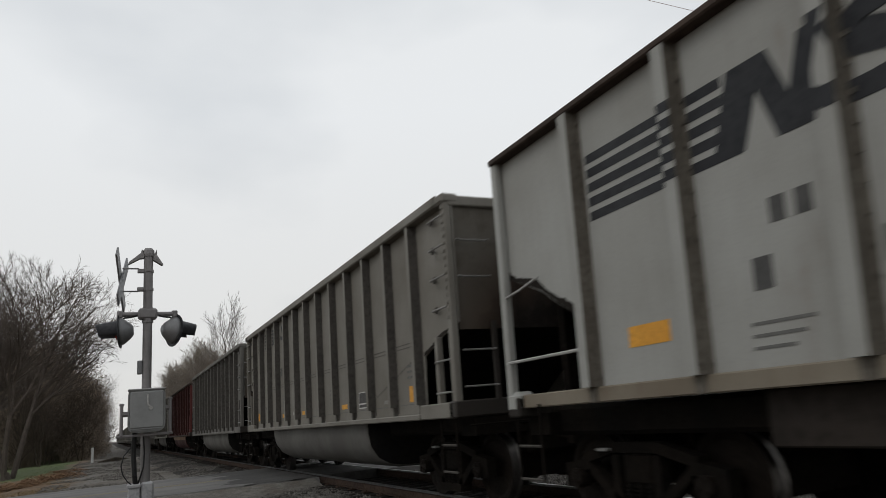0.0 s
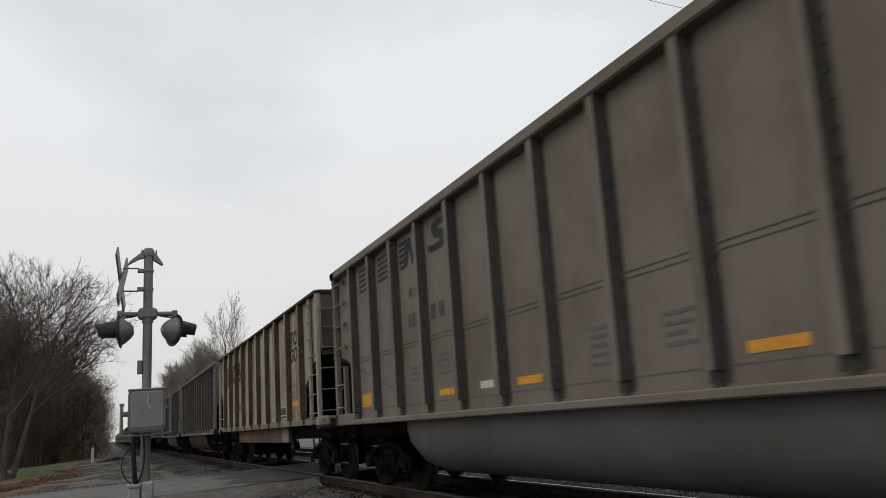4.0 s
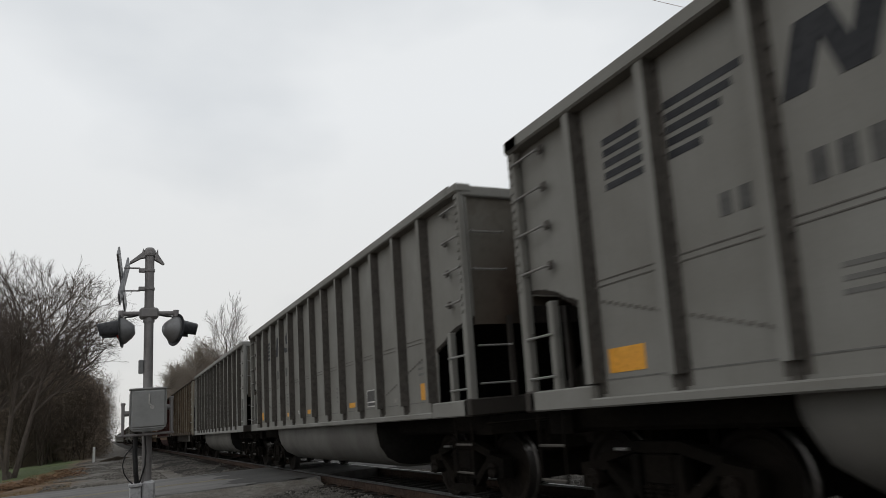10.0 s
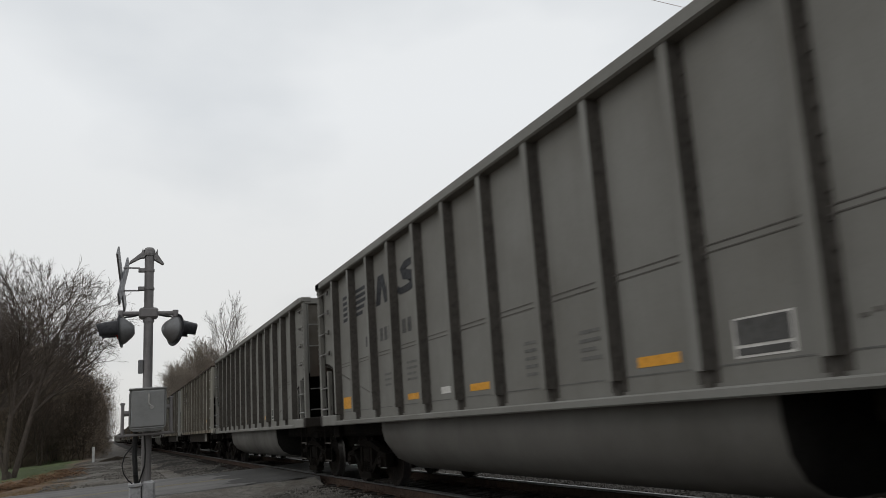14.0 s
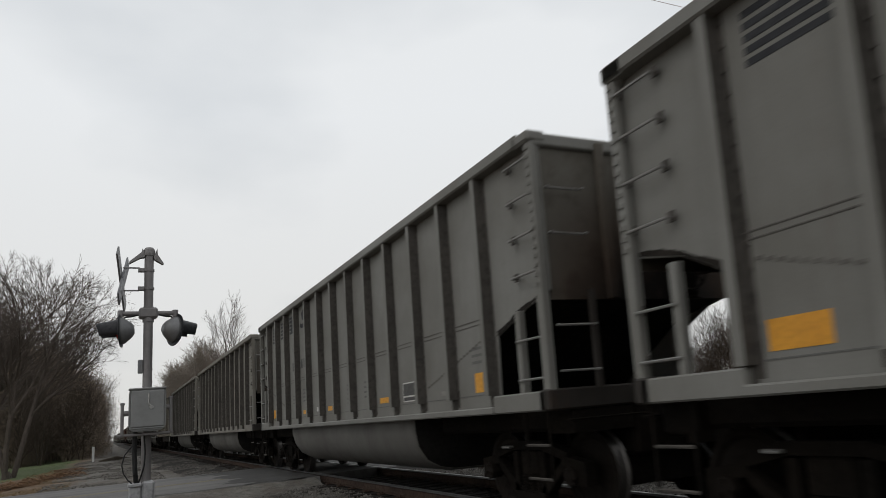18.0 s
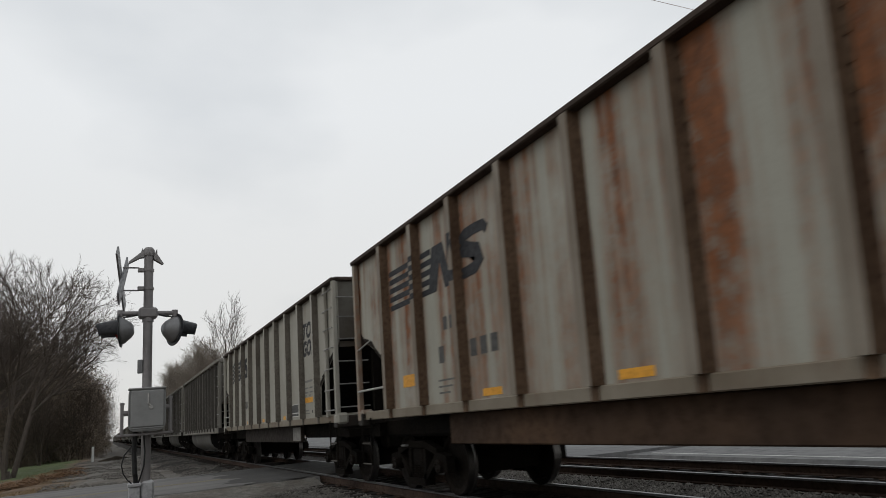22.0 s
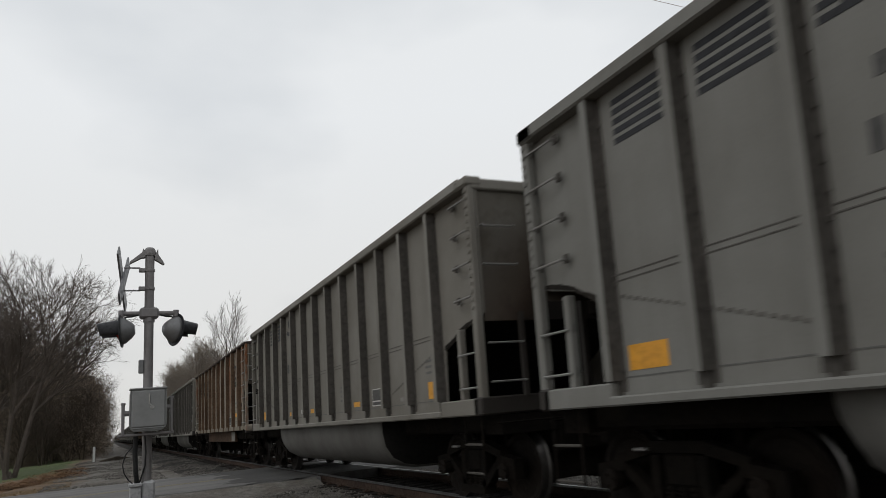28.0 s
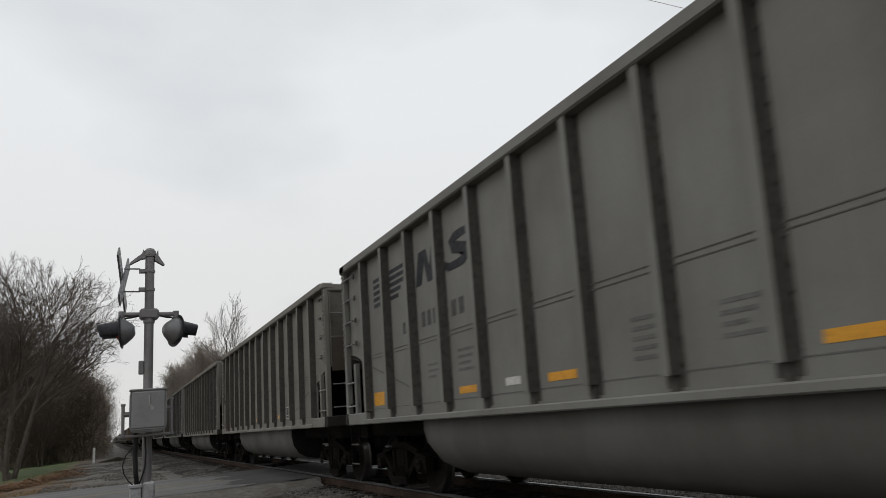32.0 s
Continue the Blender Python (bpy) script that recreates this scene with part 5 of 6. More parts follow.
def between_tracks(rng):
    x, y = rng.uniform(6.5, 8.6), rng.uniform(4, ROAD_Y0)
    return x, y, bed_z(x) + 0.03


def in_track(rng):
    while True:
        x, y = rng.uniform(4.9, 6.3), rng.uniform(3, 40)
        if not ROAD_Y0 - 0.1 < y < ROAD_Y1 + 0.1:
            return x, y, -0.215


def past_road(rng):
    while True:
        x, y = rng.uniform(-2.2, 4.7), ROAD_Y1 + 0.3 + 45 * rng.uniform() ** 1.7
        if noise.noise((x * 0.55, y * 0.4, 9.0)) > -0.08:
            break
    return x, y, (bed_z(x) if x > 2.0 else GZ + 0.02)


def before_road(rng):
    x, y = rng.uniform(-1.5, 3.0), rng.uniform(12.5, ROAD_Y0 - 0.1)
    return x, y, (bed_z(x) if x > 2.0 else GZ + 0.03)


def past_second(rng):
    x, y = rng.uniform(10.6, 12.0), rng.uniform(3, 14.4)
    return x, y, bed_z(x)


scatter_stones("ballast_stones", 9000, near_bed, 0.032, 1, "loose grey ballast stones beside the near rail")
scatter_stones("ballast_stones", 9000, between_tracks, 0.034, 2, "loose grey ballast stones between the tracks")
scatter_stones("ballast_stones", 5000, in_track, 0.034, 3, "sooty ballast stones between the rails, train's shade coloured in", STONE_SOOT_SHADE)
scatter_stones("gravel_stones", 9000, past_road, 0.038, 4, "grey gravel stones on the shoulder past the road")
scatter_stones("gravel_stones", 4000, before_road, 0.03, 5, "loose gravel on the shoulder before the road")
scatter_stones("gravel_stones", 2500, past_second, 0.03, 6, "loose gravel between far track and street")


# ---- the crossing signal ----
def crossing_signal(x, y):
    sig = tagged(new("crossing_signal"), "galvanised crossing signal mast with crossbuck, two hooded lamps and gate case", "crossing signal")
    sig.location = (x, y, GZ)
    g = -GZ
    mast = part("mast", tube((0, 0, 0), (0, 0, 4.16 + g), 0.07, n=20), GALV, sig, "galvanised steel tube mast", smooth=False)
    part("mast_cap", lathe_z([(0.085, 4.10 + g), (0.09, 4.14 + g), (0.085, 4.2 + g), (0.06, 4.235 + g), (0.0, 4.24 + g)]), GALV, sig)
    # foundation box and bolts
    part("base_casting", box(-0.2, 0.2, -0.2, 0.2, 0, 0.1, bevel=0.02), GALV, sig)
    part("junction_base", box(-0.06, 0.12, -0.12, 0.12, 0.1, 0.62 + g, bevel=0.03), PALE_CASE, sig, "pale grey junction box at the foot")
    bm = box(-0.23, -0.07, -0.12, 0.1, 0.1, 0.55 + g, bevel=0.015)
    add_box(bm, -0.245, -0.062, -0.135, 0.115, 0.55 + g, 0.6 + g, bevel=0.01)
    part("conduit_box", bm, PALE_CASE, sig, "pale conduit box with lid")
    # finial brackets that carry the crossbuck
    bm = bmesh.new()
    add_prism(bm, [(-0.07, 4.07 + g), (-0.13, 4.06 + g), (-0.30, 3.96 + g), (-0.29, 4.0 + g), (-0.12, 4.15 + g), (-0.1, 4.22 + g), (-0.07, 4.12 + g)], "y", -0.05, 0.05)
    add_prism(bm, [(0.07, 4.10 + g), (0.12, 4.22 + g), (0.125, 4.12 + g), (0.22, 3.97 + g), (0.2, 3.96 + g), (0.07, 4.04 + g)], "y", -0.05, 0.05)
    part("top_bracket", bm, GALV, sig)
    cz = 3.70 + g
    bm = bmesh.new()
    for z in (3.90, 3.53):
        add_tube(bm, (-0.38, 0.0, z + g), (-0.14, 0.0, z + g), 0.012, n=6)
    part("stand_off", bm, GALV, sig)
    for z in (3.86, 3.56):
        bm = tube((0, 0, z - 0.02 + g), (0, 0, z + 0.02 + g), 0.082, n=16)
        add_box(bm, -0.16, -0.06, -0.035, 0.035, z - 0.03 + g, z + 0.035 + g, bevel=0.008)
        part("mast_clamp", bm, GALV, sig)
    for i, a in enumerate((48, -48)):
        blade = box(-0.012, 0.012, -0.105, 0.105, -0.575, 0.575, bevel=0.004)
        b = part("crossbuck_blade", blade, BLADE_BACK if i else LAMP_GREY, sig, "flat aluminium crossbuck blade")
        b.matrix_basis = pose(-0.40 + 0.03 * i, 0, cz, a, 0, -9)
        face = box(-0.0175, -0.0135, -0.092, 0.092, -0.56, 0.56)
        part("blade_face", face, BLADE_DARK, b)
    # lamp arm and two lamps facing both ways along the road
    az = 3.16 + g
    bm = tube((-0.42, 0, az), (0.44, 0, az), 0.038, n=12)
    part("lamp_arm", bm, GALV, sig)
    bm = box(-0.14, 0.14, -0.1, 0.1, az - 0.085, az + 0.085, bevel=0.03)
    add_tube(bm, (0, 0, az - 0.14), (0, 0, az + 0.1), 0.085, n=14)
    part("arm_junction", bm, GALV, sig)
    for s, tilt in ((-1, -4), (1, -6)):
        lamp = part("lamp_housing", lathe([(0.0, 0.20), (0.07, 0.2), (0.12, 0.16), (0.2, 0.06), (0.22, 0.0)][::-1], 24), LAMP_GREY, sig, "grey domed lamp housing", smooth=True)
        lamp.matrix_basis = pose(s * 0.40, 0, az - 0.27, 0, 0, 0 if s < 0 else 180) @ pose(0, 0, 0, 0, tilt, -8 if s < 0 else 24)
        part("background_disc", lathe([(0.25, -0.01), (0.26, 0.0), (0.26, 0.01), (0.02, 0.012)], 32), LAMP_BLACK, lamp, "black round lamp background")
        part("lens", lathe([(0.15, -0.02), (0.12, -0.05), (0.05, -0.07), (0.0, -0.075)], 24), RED_LENS, lamp, "unlit red lens")
        bm = bmesh.new()
        rows = []
        for j in range(2):
            ring = []
            for i in range(15):
                a = radians(-30 + 240 * i / 14)
                r = 0.17 - 0.015 * j
                ring.append((r * math.cos(a), r * math.sin(a)))
            rows.append(ring)
        inner, outer = [], []
        for j, x in enumerate((-0.01, -0.285)):
            k = 1.0 - 0.16 * j
            outer.append([bm.verts.new((x - (0.05 * max(0, q) / 0.17 if j else 0), p * k, q * k + 0.01)) for p, q in rows[0]])
            inner.append([bm.verts.new((x - (0.05 * max(0, q) / 0.17 if j else 0), p * k * 0.94, q * k * 0.94 + 0.01)) for p, q in rows[0]])
        for i in range(14):
            bm.faces.new((outer[0][i], outer[0][i + 1], outer[1][i + 1], outer[1][i]))
            bm.faces.new((inner[0][i], inner[1][i], inner[1][i + 1], inner[0][i + 1]))
            bm.faces.new((outer[1][i], outer[1][i + 1], inner[1][i + 1], inner[1][i]))
        for i in (0, 14):
            bm.faces.new((outer[0][i], outer[1][i], inner[1][i], inner[0][i]))
        bmesh.ops.recalc_face_normals(bm, faces=bm.faces[:])
        part("hood", bm, LAMP_BLACK, lamp, "black lamp hood", smooth=True)
        bm = tube((s * 0.40, 0, az - 0.05), (s * 0.40, 0, az + 0.05), 0.045, n=12)
        add_tube(bm, (s * 0.40, 0, az - 0.1), (s * 0.40, 0, az - 0.02), 0.03, n=10)
        part("lamp_hanger", bm, GALV, sig)
        part("flexible_conduit", path_tube([(s * 0.16, -0.03, az - 0.03), (s * 0.25, -0.05, az - 0.055), (s * 0.34, -0.03, az - 0.06), (s * 0.38, 0, az - 0.12)], 0.013), CABLE, sig)
    # bell box
    part("small_box", box(-0.14, -0.065, -0.05, 0.05, 2.22 + g, 2.43 + g, bevel=0.012), LAMP_GREY, sig)
    part("strap", tube((0, 0, 2.27 + g), (0, 0, 2.285 + g), 0.074, n=16), GALV, sig)
    # gate mechanism case with its arm supports
    z0, z1 = 1.34 + g, 1.96 + g
    bm = prism([(-0.26, z0 + 0.1), (-0.235, z0 + 0.03), (-0.17, z0), (0.17, z0), (0.235, z0 + 0.03), (0.26, z0 + 0.1), (0.26, z1 - 0.04), (0.24, z1), (-0.24, z1), (-0.26, z1 - 0.04)], "y", -0.30, -0.075)
    bmesh.ops.bevel(bm, geom=bm.edges[:], offset=0.015, segments=2, affect="EDGES")
    case = part("gate_case", bm, CASE, sig, "grey painted gate mechanism case")
    part("case_lid", box(-0.25, 0.25, -0.325, -0.29, z0 + 0.045, z1 - 0.004, bevel=0.03), CASE, case)
    bm = tube((0.01, -0.335, z1 - 0.22), (0.01, -0.335, z1 - 0.07), 0.012, n=8)
    add_tube(bm, (0.01, -0.335, z1 - 0.22), (0.05, -0.335, z1 - 0.26), 0.012, n=8)
    add_tube(bm, (0.05, -0.34, z1 - 0.27), (0.05, -0.31, z1 - 0.27), 0.03, n=12)
    part("hasp", bm, BAR, case, "steel hasp with padlock")
    part("case_lip", box(-0.265, 0.265, -0.325, -0.06, z1 - 0.005, z1 + 0.02, bevel=0.008), CASE, case)
    bm = box(-0.42, 0.37, -0.22, -0.14, z0 - 0.06, z0 - 0.02, bevel=0.01)
    part("cross_support", bm, GALV, sig)
    for xx, hh in ((-0.345, 0.42), (0.33, 0.48)):
        bm = box(xx - 0.024, xx + 0.024, -0.22, -0.14, z0 - 0.06, z0 + hh, bevel=0.012)
        add_tube(bm, (xx, -0.18, z0 + hh - 0.14), (xx * 0.72, -0.18, z0 + hh - 0.14), 0.04, n=10)
        add_box(bm, xx - 0.035, xx + 0.035, -0.22, -0.14, z0 + hh - 0.02, z0 + hh + 0.02, bevel=0.012)
        part("gate_support", bm, GALV, sig)
    # cables down to the conduit box
    part("cable", path_tube([(-0.16, -0.15, z0), (-0.17, -0.12, z0 - 0.3), (-0.15, -0.1, z0 - 0.6), (-0.13, -0.02, 0.58 + g)], 0.035, 8), CABLE, sig)
    loop = [(-0.2, -0.16, z0 - 0.2), (-0.30, -0.16, z0 - 0.32), (-0.335, -0.16, z0 - 0.46), (-0.31, -0.15, z0 - 0.58), (-0.25, -0.12, z0 - 0.68), (-0.19, -0.05, z0 - 0.74)]
    part("cable", path_tube(loop, 0.009), CABLE, sig)
    loop = [(-0.04, -0.12, z0 - 0.02), (-0.02, -0.13, z0 - 0.3), (-0.03, -0.13, z0 - 0.5), (-0.08, -0.08, z0 - 0.68), (-0.1, -0.03, z0 - 0.74)]
    part("cable", path_tube(loop, 0.012), CABLE, sig)
    return sig


def lathe_z(profile, n=20):
    bm = lathe([(r, z) for r, z in profile], n)
    for v in bm.verts:
        v.co = (v.co.y, v.co.z, v.co.x)
    bmesh.ops.recalc_face_normals(bm, faces=bm.faces[:])
    return bm


crossing_signal(0.52, 11.7)

post = tagged(new("marker_post"), "thin white marker post in gravel by the track", "post")
post.location = (-1.05, 62, GZ - 0.05)
part("shaft", box(-0.09, 0.09, -0.05, 0.05, 0, 1.25, bevel=0.02), WHITE_POST, post)
part("foot", box(-0.14, 0.14, -0.1, 0.1, 0, 0.08, bevel=0.02), STONE, post)

# overhead wires along the road
for y, z0, x0, z1, x1, sag in ((14.0, 13.55, -40.0, 13.9, 80.0, 0.4), (14.0, 14.22, -40.0, 14.95, 80.0, 0.4)):
    pts = [(x0 + (x1 - x0) * i / 24, y, z0 + (z1 - z0) * i / 24 - sag * 4 * (i / 24) * (1 - i / 24)) for i in range(25)]
    tagged(link("overhead_wire", path_tube(pts, 0.008, 5), WIRE), "thin reddish overhead wire along the road", "wire")


for x in (-40.0, 80.0):
    pole = tagged(new("utility_pole"), "wooden utility pole carrying the overhead wires", "utility pole")
    pole.location = (x, 14.0, GZ - 0.3)
    part("shaft", tube((0, 0, 0), (0, 0, 15.6), 0.17, 0.12, n=12), BARK, pole)
    part("crossarm", box(-0.06, 0.06, -0.9, 0.9, 14.7, 14.82), BARK, pole)


# ---- trees ----
def grow(rng, pts, faces, start, way, length, radius, level, spec, out=None):
    """A tapering, bending limb of a few sections with its side shoots."""
    sides = 6 if radius > 0.06 else (4 if radius > 0.02 else 3)
    sections = max(2, int(3 + length * 0.8)) if level < 2 else (2 if level >= spec["levels"] else 3)
    p, d, r = np.array(start, float), np.array(way, float), radius
    d /= np.linalg.norm(d)
    prev = None
    last = level >= spec["levels"]
    tip = 0.25 if last else 0.45
    for i in range(sections + 1):
        f = i / sections
        r = radius * (1 - (1 - tip) * f)
        u = np.cross(d, (0.3, 0.9, 0.2))
        u /= np.linalg.norm(u)
        v = np.cross(d, u)
        base = len(pts)
        for j in range(sides):
            a = 2 * math.pi * j / sides
            pts.append(p + r * (math.cos(a) * u + math.sin(a) * v))
        if prev is not None:
            for j in range(sides):
                faces.append((prev + j, prev + (j + 1) % sides, base + (j + 1) % sides, base + j))
        prev = base
        if not last and i > 0 and f >= spec["from"][level]:
            for _ in range(spec["shoots"][level]):
                side = rng.normal(0, 1, 3)
                side -= d * side.dot(d)
                side /= np.linalg.norm(side)
                ang = radians(rng.uniform(*spec["angle"]))
                w = d * math.cos(ang) + side * math.sin(ang)
                w[2] += spec["lift"]
                grow(rng, pts, faces, p, w, length * rng.uniform(*spec["ratio"]) * (1.05 - 0.35 * f), max(spec.get("thin", 0.007), r * rng.uniform(*spec.get("keep", (0.36, 0.6)))), level + 1, spec)
        d = d + rng.normal(0, spec["bend"], 3)
        d[2] += spec["rise"]
        d /= np.linalg.norm(d)
        p = p + d * length / sections


def tree(name, seed, height, spec, twig, label, stems=1, tilt=None):
    rng = np.random.RandomState(seed)
    t = tagged(new(name), label, "tree")
    pts, faces = [], []
    for s in range(stems):
        lean = (rng.normal(0, 0.12 + 0.12 * (stems > 1)), rng.normal(0, 0.12 + 0.1 * (stems > 1)), 1)
        if tilt:
            lean = tilt[s]
        base = (rng.normal(0, 0.25) * (stems > 1), rng.normal(0, 0.25) * (stems > 1), -0.15)
        # trunk
        grow(rng, pts, faces, base, lean, height * 0.62, height * spec["girth"], 0, spec)
    me = bpy.data.meshes.new("crown")
    me.from_pydata([tuple(q) for q in pts], [], faces)
    me.materials.append(twig)
    crown = new("crown", me)
    crown.parent = t
    bm = bmesh.new()
    r = height * spec["girth"]
    for i in range(6):
        a = 1.05 * i
        add_tube(bm, (math.cos(a) * r * 1.5, math.sin(a) * r * 1.5, -0.1), (0.2 * math.cos(a) * r, 0.2 * math.sin(a) * r, r * 3.2), r * 0.45, r * 0.3, n=6)
    part("trunk", bm, BARK, t, "grey bark root flare")
    return t


BROAD = {"levels": 4, "from": (0.42, 0.22, 0.2, 0.2), "shoots": (2, 2, 2, 2), "angle": (20, 48), "ratio": (0.49, 0.67), "bend": 0.045, "rise": 0.008, "lift": 0.04, "girth": 0.0125, "thin": 0.0105, "keep": (0.46, 0.68)}
FAR = {"levels": 4, "from": (0.25, 0.2, 0.15, 0.1), "shoots": (3, 2, 2, 1), "angle": (24, 52), "ratio": (0.46, 0.68), "bend": 0.10, "rise": 0.05, "lift": 0.14, "girth": 0.013}
OPEN = {"levels": 4, "from": (0.5, 0.35, 0.3, 0.2), "shoots": (2, 2, 2, 1), "angle": (18, 40), "ratio": (0.46, 0.62), "bend": 0.05, "rise": 0.05, "lift": 0.10, "girth": 0.009}
SLIM = {"levels": 4, "from": (0.35, 0.2, 0.2, 0.1), "shoots": (3, 2, 2, 1), "angle": (18, 42), "ratio": (0.42, 0.62), "bend": 0.07, "rise": 0.06, "lift": 0.2, "girth": 0.010}
SCRUB = {"levels": 3, "from": (0.1, 0.1, 0.1), "shoots": (3, 3, 2), "angle": (25, 60), "ratio": (0.5, 0.75), "bend": 0.14, "rise": 0.04, "lift": 0.1, "girth": 0.009}


def bush(seed, w, h, count, leaf, material, label, name="shrub", flat=0.45):
    """A thicket: twigs and many small dry leaves in uneven clumps."""
    rng = np.random.RandomState(seed)
    t = tagged(new(name), label, "shrub")
    clumps = [(rng.uniform(-w, w), rng.uniform(-w, w), rng.uniform(0.1, 0.86) * h, rng.uniform(0.16, 0.34) * h) for _ in range(26)]
    clumps = [(x * (1.1 - 0.75 * (z / h) ** 2), y * (1.1 - 0.75 * (z / h) ** 2), z, r) for x, y, z, r in clumps]
    pts, faces = [], []
    for i in range(count):
        cx, cy, cz, r = clumps[rng.randint(len(clumps))]
        d = rng.normal(0, 1, 3)
        d *= r * rng.uniform(0.55, 1.12) ** 0.7 / np.linalg.norm(d)
        c = np.array((cx, cy, max(0.05, cz + d[2]))) + (d[0], d[1], 0)
        u = rng.normal(0, 1, 3)
        u /= np.linalg.norm(u)
        v = np.cross(u, rng.normal(0, 1, 3))
        v /= np.linalg.norm(v)
        s = leaf * rng.uniform(0.5, 1.4)
        b = len(pts)
        pts += [c - u * s, c + v * s * flat, c + u * s, c - v * s * flat]
        faces.append((b, b + 1, b + 2, b + 3))
    me = bpy.data.meshes.new("foliage")
    me.from_pydata([tuple(q) for q in pts], [], faces)
    me.materials.append(material)
    f = new("foliage", me)
    f.parent = t
    pts, faces = [], []
    for i in range(9):
        grow(rng, pts, faces, (rng.uniform(-w, w) * 0.5, rng.uniform(-w, w) * 0.5, 0), (rng.normal(0, 0.3), rng.normal(0, 0.3), 1), h * 0.62, 0.05, 2, SCRUB)
    me = bpy.data.meshes.new("stems")
    me.from_pydata([tuple(q) for q in pts], [], faces)
    me.materials.append(TWIG)
    s = new("stem", me)
    s.parent = t
    return t


oak = tree("bare_tree", 3, 14.0, BROAD, TWIG_OAK, "tall bare grey-brown tree on the lawn beyond the road", 3, ((-0.26, 0.1, 1), (0.0, -0.12, 1), (0.17, 0.08, 1)))
oak.matrix_basis = pose(-5.25, 49, GZ - 0.3) @ Matrix.Diagonal((0.97, 0.97, 1.05, 1))
oak2 = tree("bare_tree", 8, 13.0, FAR, TWIG, "bare grey-brown tree at the wood's edge", 1)
oak2.matrix_basis = pose(-9.0, 56, GZ - 0.3)
slim = tree("bare_tree", 24, 27.0, {**OPEN, "levels": 3, "from": (0.36, 0.22, 0.2), "shoots": (1, 2, 2), "angle": (20, 44), "ratio": (0.44, 0.58), "bend": 0.05, "girth": 0.0075, "thin": 0.021, "keep": (0.42, 0.6), "lift": 0.1},
            TWIG_OAK, "tall open bare tree with fine spreading branches", 1, ((-0.01, 0, 1),))
slim.matrix_basis = pose(18.8, 122, GZ - 0.1)
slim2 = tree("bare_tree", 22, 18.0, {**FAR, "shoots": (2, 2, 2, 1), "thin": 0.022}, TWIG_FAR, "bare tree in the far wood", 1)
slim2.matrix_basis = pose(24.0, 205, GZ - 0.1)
scrub = tree("bare_sapling", 31, 7.0, SCRUB, TWIG, "small bare tree past the street", 2)
scrub.matrix_basis = pose(33.0, 30, GZ - 0.1)
rng = random.Random(9)
for x, y, s, src in ((-12.5, 62, 1.1, oak2), (-8.0, 84, 1.0, oak2), (-8.5, 100, 1.1, oak2), (-9.0, 125, 1.3, oak2), (-10, 150, 1.4, oak2), (-11, 190, 1.5, oak2),
                     (-15, 110, 1.5, oak2), (-11, 240, 1.7, oak2)):
    c = copy_thing(src, pose(x, y, GZ - 0.3, 0, 0, rng.uniform(0, 360)))
    c.scale = (s, s, s * rng.uniform(0.9, 1.05))
    tagged(c, "bare grey-brown tree in the trackside wood")
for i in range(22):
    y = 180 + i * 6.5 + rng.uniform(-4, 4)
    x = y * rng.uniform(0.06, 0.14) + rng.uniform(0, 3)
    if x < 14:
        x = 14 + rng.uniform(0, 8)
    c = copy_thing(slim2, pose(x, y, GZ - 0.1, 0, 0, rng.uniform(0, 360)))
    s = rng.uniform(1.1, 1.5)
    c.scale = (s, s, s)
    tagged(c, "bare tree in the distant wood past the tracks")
# a belt of bare trees past the street, seen between the cars
for i in range(15):
    a, r = radians(41 + 1.35 * i), 50 + rng.uniform(-5, 12)
    s = rng.uniform(0.42, 0.58)
    c = copy_thing(oak2, pose(r * math.sin(a), r * math.cos(a), GZ - 0.1, 0, 0, rng.uniform(0, 360)))
    c.scale = (s * 1.25, s * 1.25, s)
    tagged(c, "small bare tree in the belt past the street")

thick = bush(41, 2.7, 9.2, 75000, 0.15, LEAF_DARK, "dense brown thicket at the wood's edge", flat=0.1)
thick.matrix_basis = pose(-4.65, 81, GZ - 0.3) @ Matrix.Diagonal((1.1, 1.1, 1.12, 1))
for x, y, s in ((-9.5, 84, 1.0), (-5.1, 91, 1.1), (-5.3, 104, 1.1), (-5.6, 120, 1.15), (-6.0, 140, 1.25), (-6.3, 165, 1.3), (-6.6, 195, 1.4),
                (-7.0, 230, 1.5), (-7.5, 280, 1.6), (-8.5, 104, 1.55), (-13, 106, 1.65), (-18, 110, 1.7), (-11, 118, 1.75), (-23, 114, 1.6), (-4.1, 88, 0.95), (-4.0, 97, 0.95), (-4.4, 112, 1.05)):
    c = copy_thing(thick, pose(x, y, GZ - 0.4, 0, 0, rng.uniform(0, 360)))
    c.scale = (s, s, s)
for x, y, k in ((-2.3, 79, 1.25), (-1.9, 86, 1.35), (-3.4, 80, 1.45), (-5.6, 76, 1.3), (-2.2, 96, 1.6), (-7.5, 78, 1.4)):
    c = copy_thing(scrub, pose(x, y, GZ - 0.3, 0, 0, rng.uniform(0, 360)))
    c.scale = (k * 0.8, k * 0.8, k)
    tagged(c, "small bare tree at the edge of the trackside wood")
for x, y, k in ((-9.6, 60, 1.05), (-8.2, 57, 1.0)):
    c = copy_thing(oak, pose(x, y, GZ - 0.3, 0, 0, rng.uniform(0, 360)))
    c.scale = (k, k, k)
low = bush(43, 1.3, 1.1, 1500, 0.07, LEAF_BROWN, "low russet dead weeds at the wood's edge", "dead_weeds")
low.matrix_basis = pose(-2.0, 40, GZ - 0.1) @ Matrix.Diagonal((0.9, 0.9, 0.3, 1))
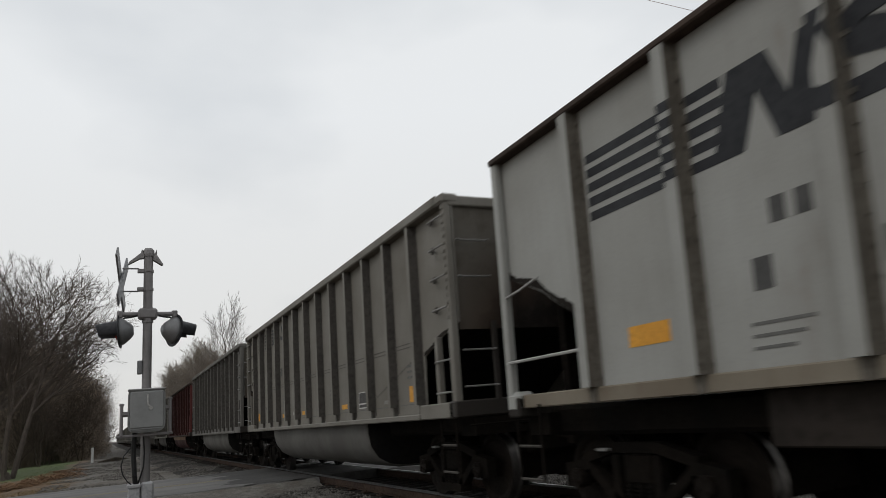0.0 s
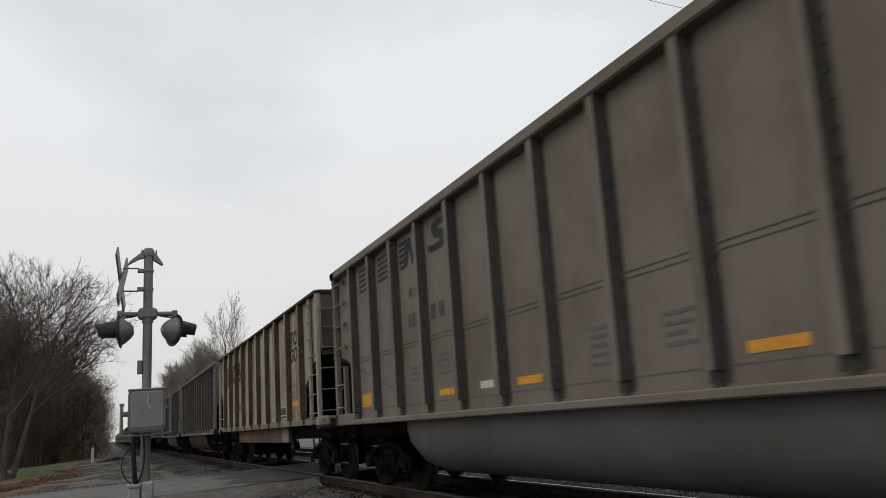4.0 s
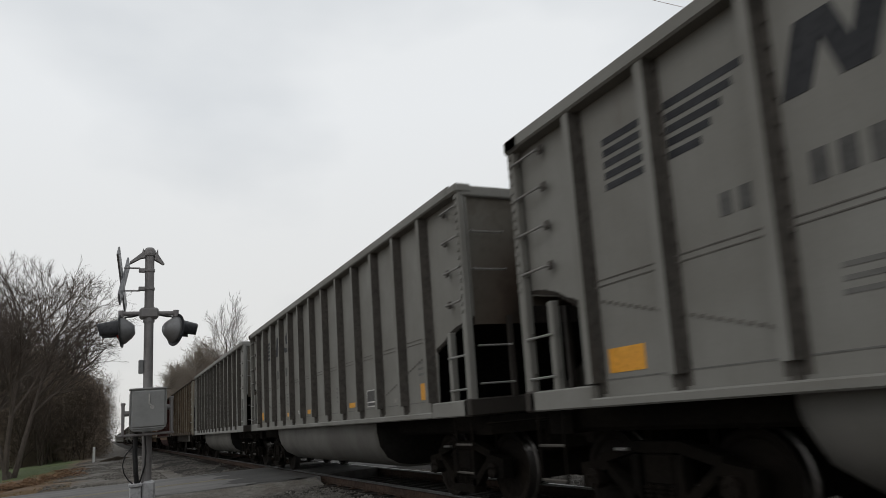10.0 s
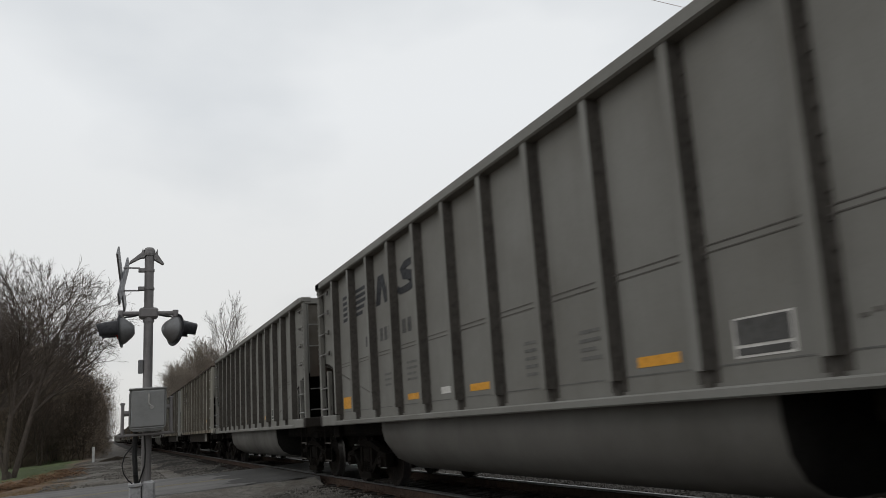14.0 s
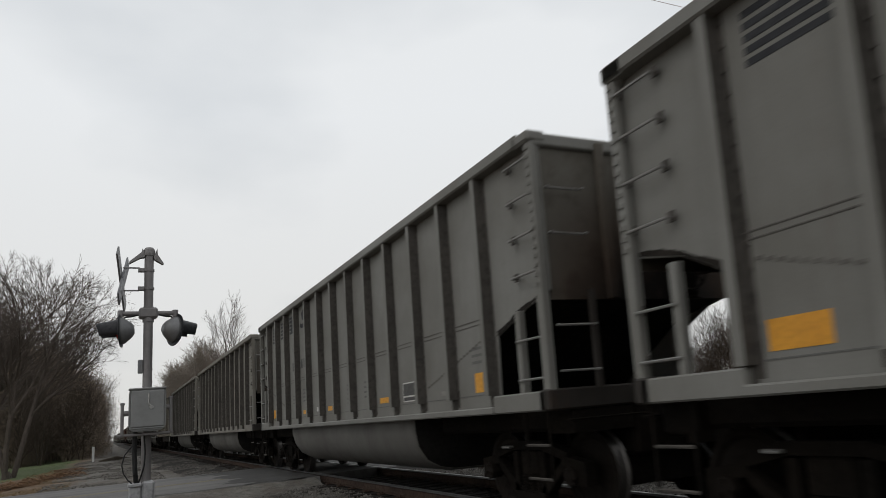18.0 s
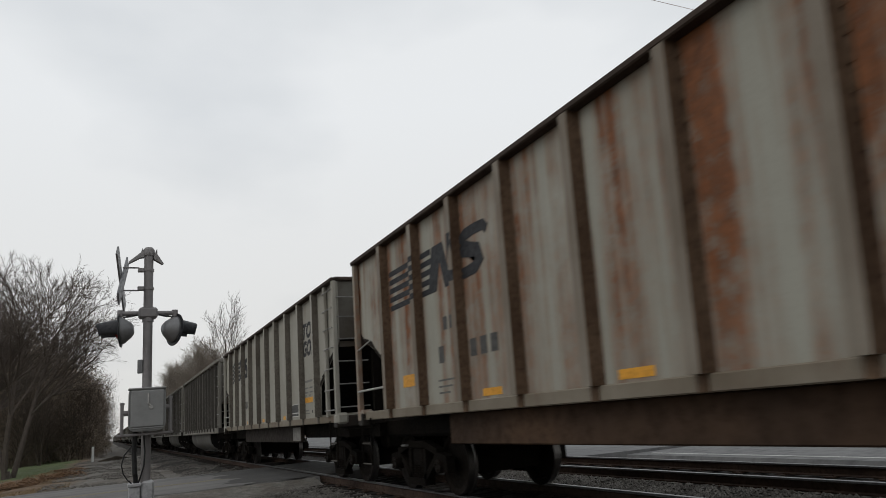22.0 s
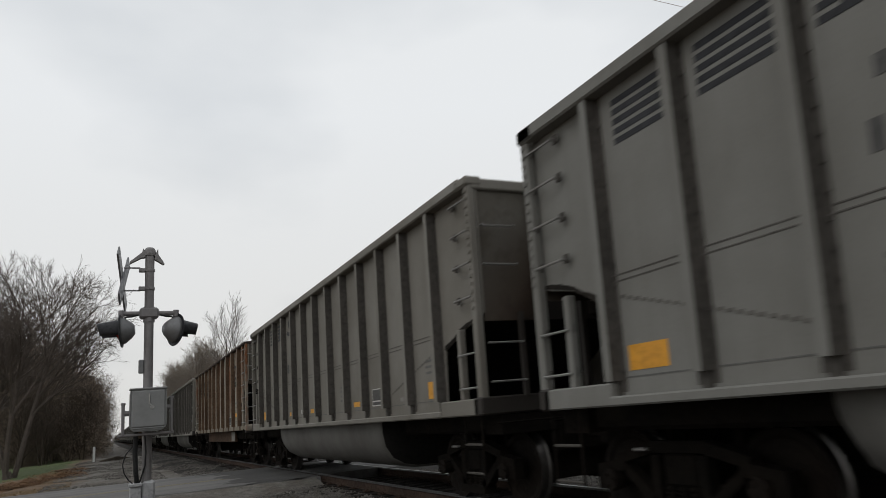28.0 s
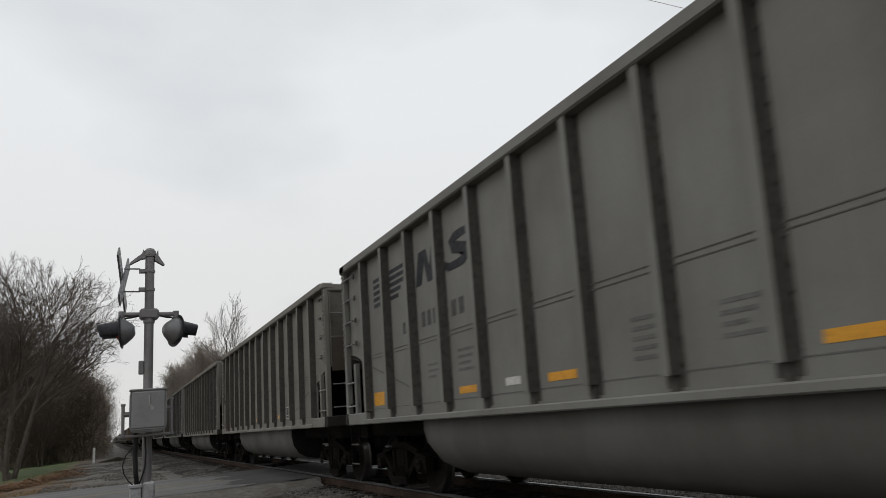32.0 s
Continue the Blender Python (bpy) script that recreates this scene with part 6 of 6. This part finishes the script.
for i in range(26):
    f = i / 25
    x, y = -1.5 - 2.6 * (1 - f) + rng.uniform(-0.5, 0.4), 33.5 + 17 * f ** 1.6 + rng.uniform(-1, 1)
    s = rng.uniform(0.5, 1.0)
    c = copy_thing(low, pose(x, y, GZ - 0.14, 0, 0, rng.uniform(0, 360)))
    c.scale = (s, s, s * rng.uniform(0.2, 0.36))
# a low ridge of dark spoil along the gravel
bm = bmesh.new()
rows = []
for i in range(41):
    f = i / 40
    x, y, h = -0.9 + 3.4 * f, 60 + 9 * f, 0.34 * math.sin(math.pi * min(1.0, f * 1.15 + 0.05)) + 0.02
    rows.append([bm.verts.new((x + 0.5 * u, y + 1.5 * u, GZ - 0.1 + max(0.0, h * (1 - u * u)) + 0.09 * noise.noise((x * 2.3, u * 2.0, 4.0)))) for u in (-1.2, -0.7, -0.3, 0.0, 0.35, 0.7, 1.2)])
for p, q in zip(rows, rows[1:]):
    for i in range(6):
        bm.faces.new((p[i], q[i], q[i + 1], p[i + 1]))
bmesh.ops.recalc_face_normals(bm, faces=bm.faces[:])
tagged(link("dirt_ridge", bm, SPOIL, smooth=True), "low ridge of dark dirt beside the gravel", "dirt ridge", kind="structure")


def blades(name, count, area, height, seed, material, label):
    rng = np.random.RandomState(seed)
    pts, faces = [], []
    for i in range(count):
        x, y = rng.uniform(area[0], area[1]), rng.uniform(area[2], area[3])
        z = GZ - 0.30 * max(0.0, min(1.0, (-2.5 - x) / 6)) - 0.06
        a = rng.uniform(0, 6.28)
        h = height * rng.uniform(0.5, 1.3)
        dx, dy = 0.02 * math.cos(a), 0.02 * math.sin(a)
        lx, ly = rng.normal(0, 0.4 * h), rng.normal(0, 0.4 * h)
        b = len(pts)
        pts += [(x - dx, y - dy, z), (x + dx, y + dy, z), (x + lx, y + ly, z + h)]
        faces.append((b, b + 1, b + 2))
    me = bpy.data.meshes.new(name)
    me.from_pydata(pts, [], faces)
    me.materials.append(material)
    return tagged(new(name, me), label, "grass", kind="stuff")


blades("dry_grass", 14000, (-7, -1.3, 24.3, 42.5), 0.10, 51, GRASS_DRY, "dry brown grass and leaf litter by the road")
blades("trackside_weeds", 900, (2.6, 4.4, 9.0, 17.2), 0.09, 53, GRASS_DRY, "sparse dry weeds in the ballast shoulder")
blades("lawn_grass", 20000, (-22, -2.9, 42.5, 105), 0.10, 52, GRASS, "green lawn behind the trees")

motions()
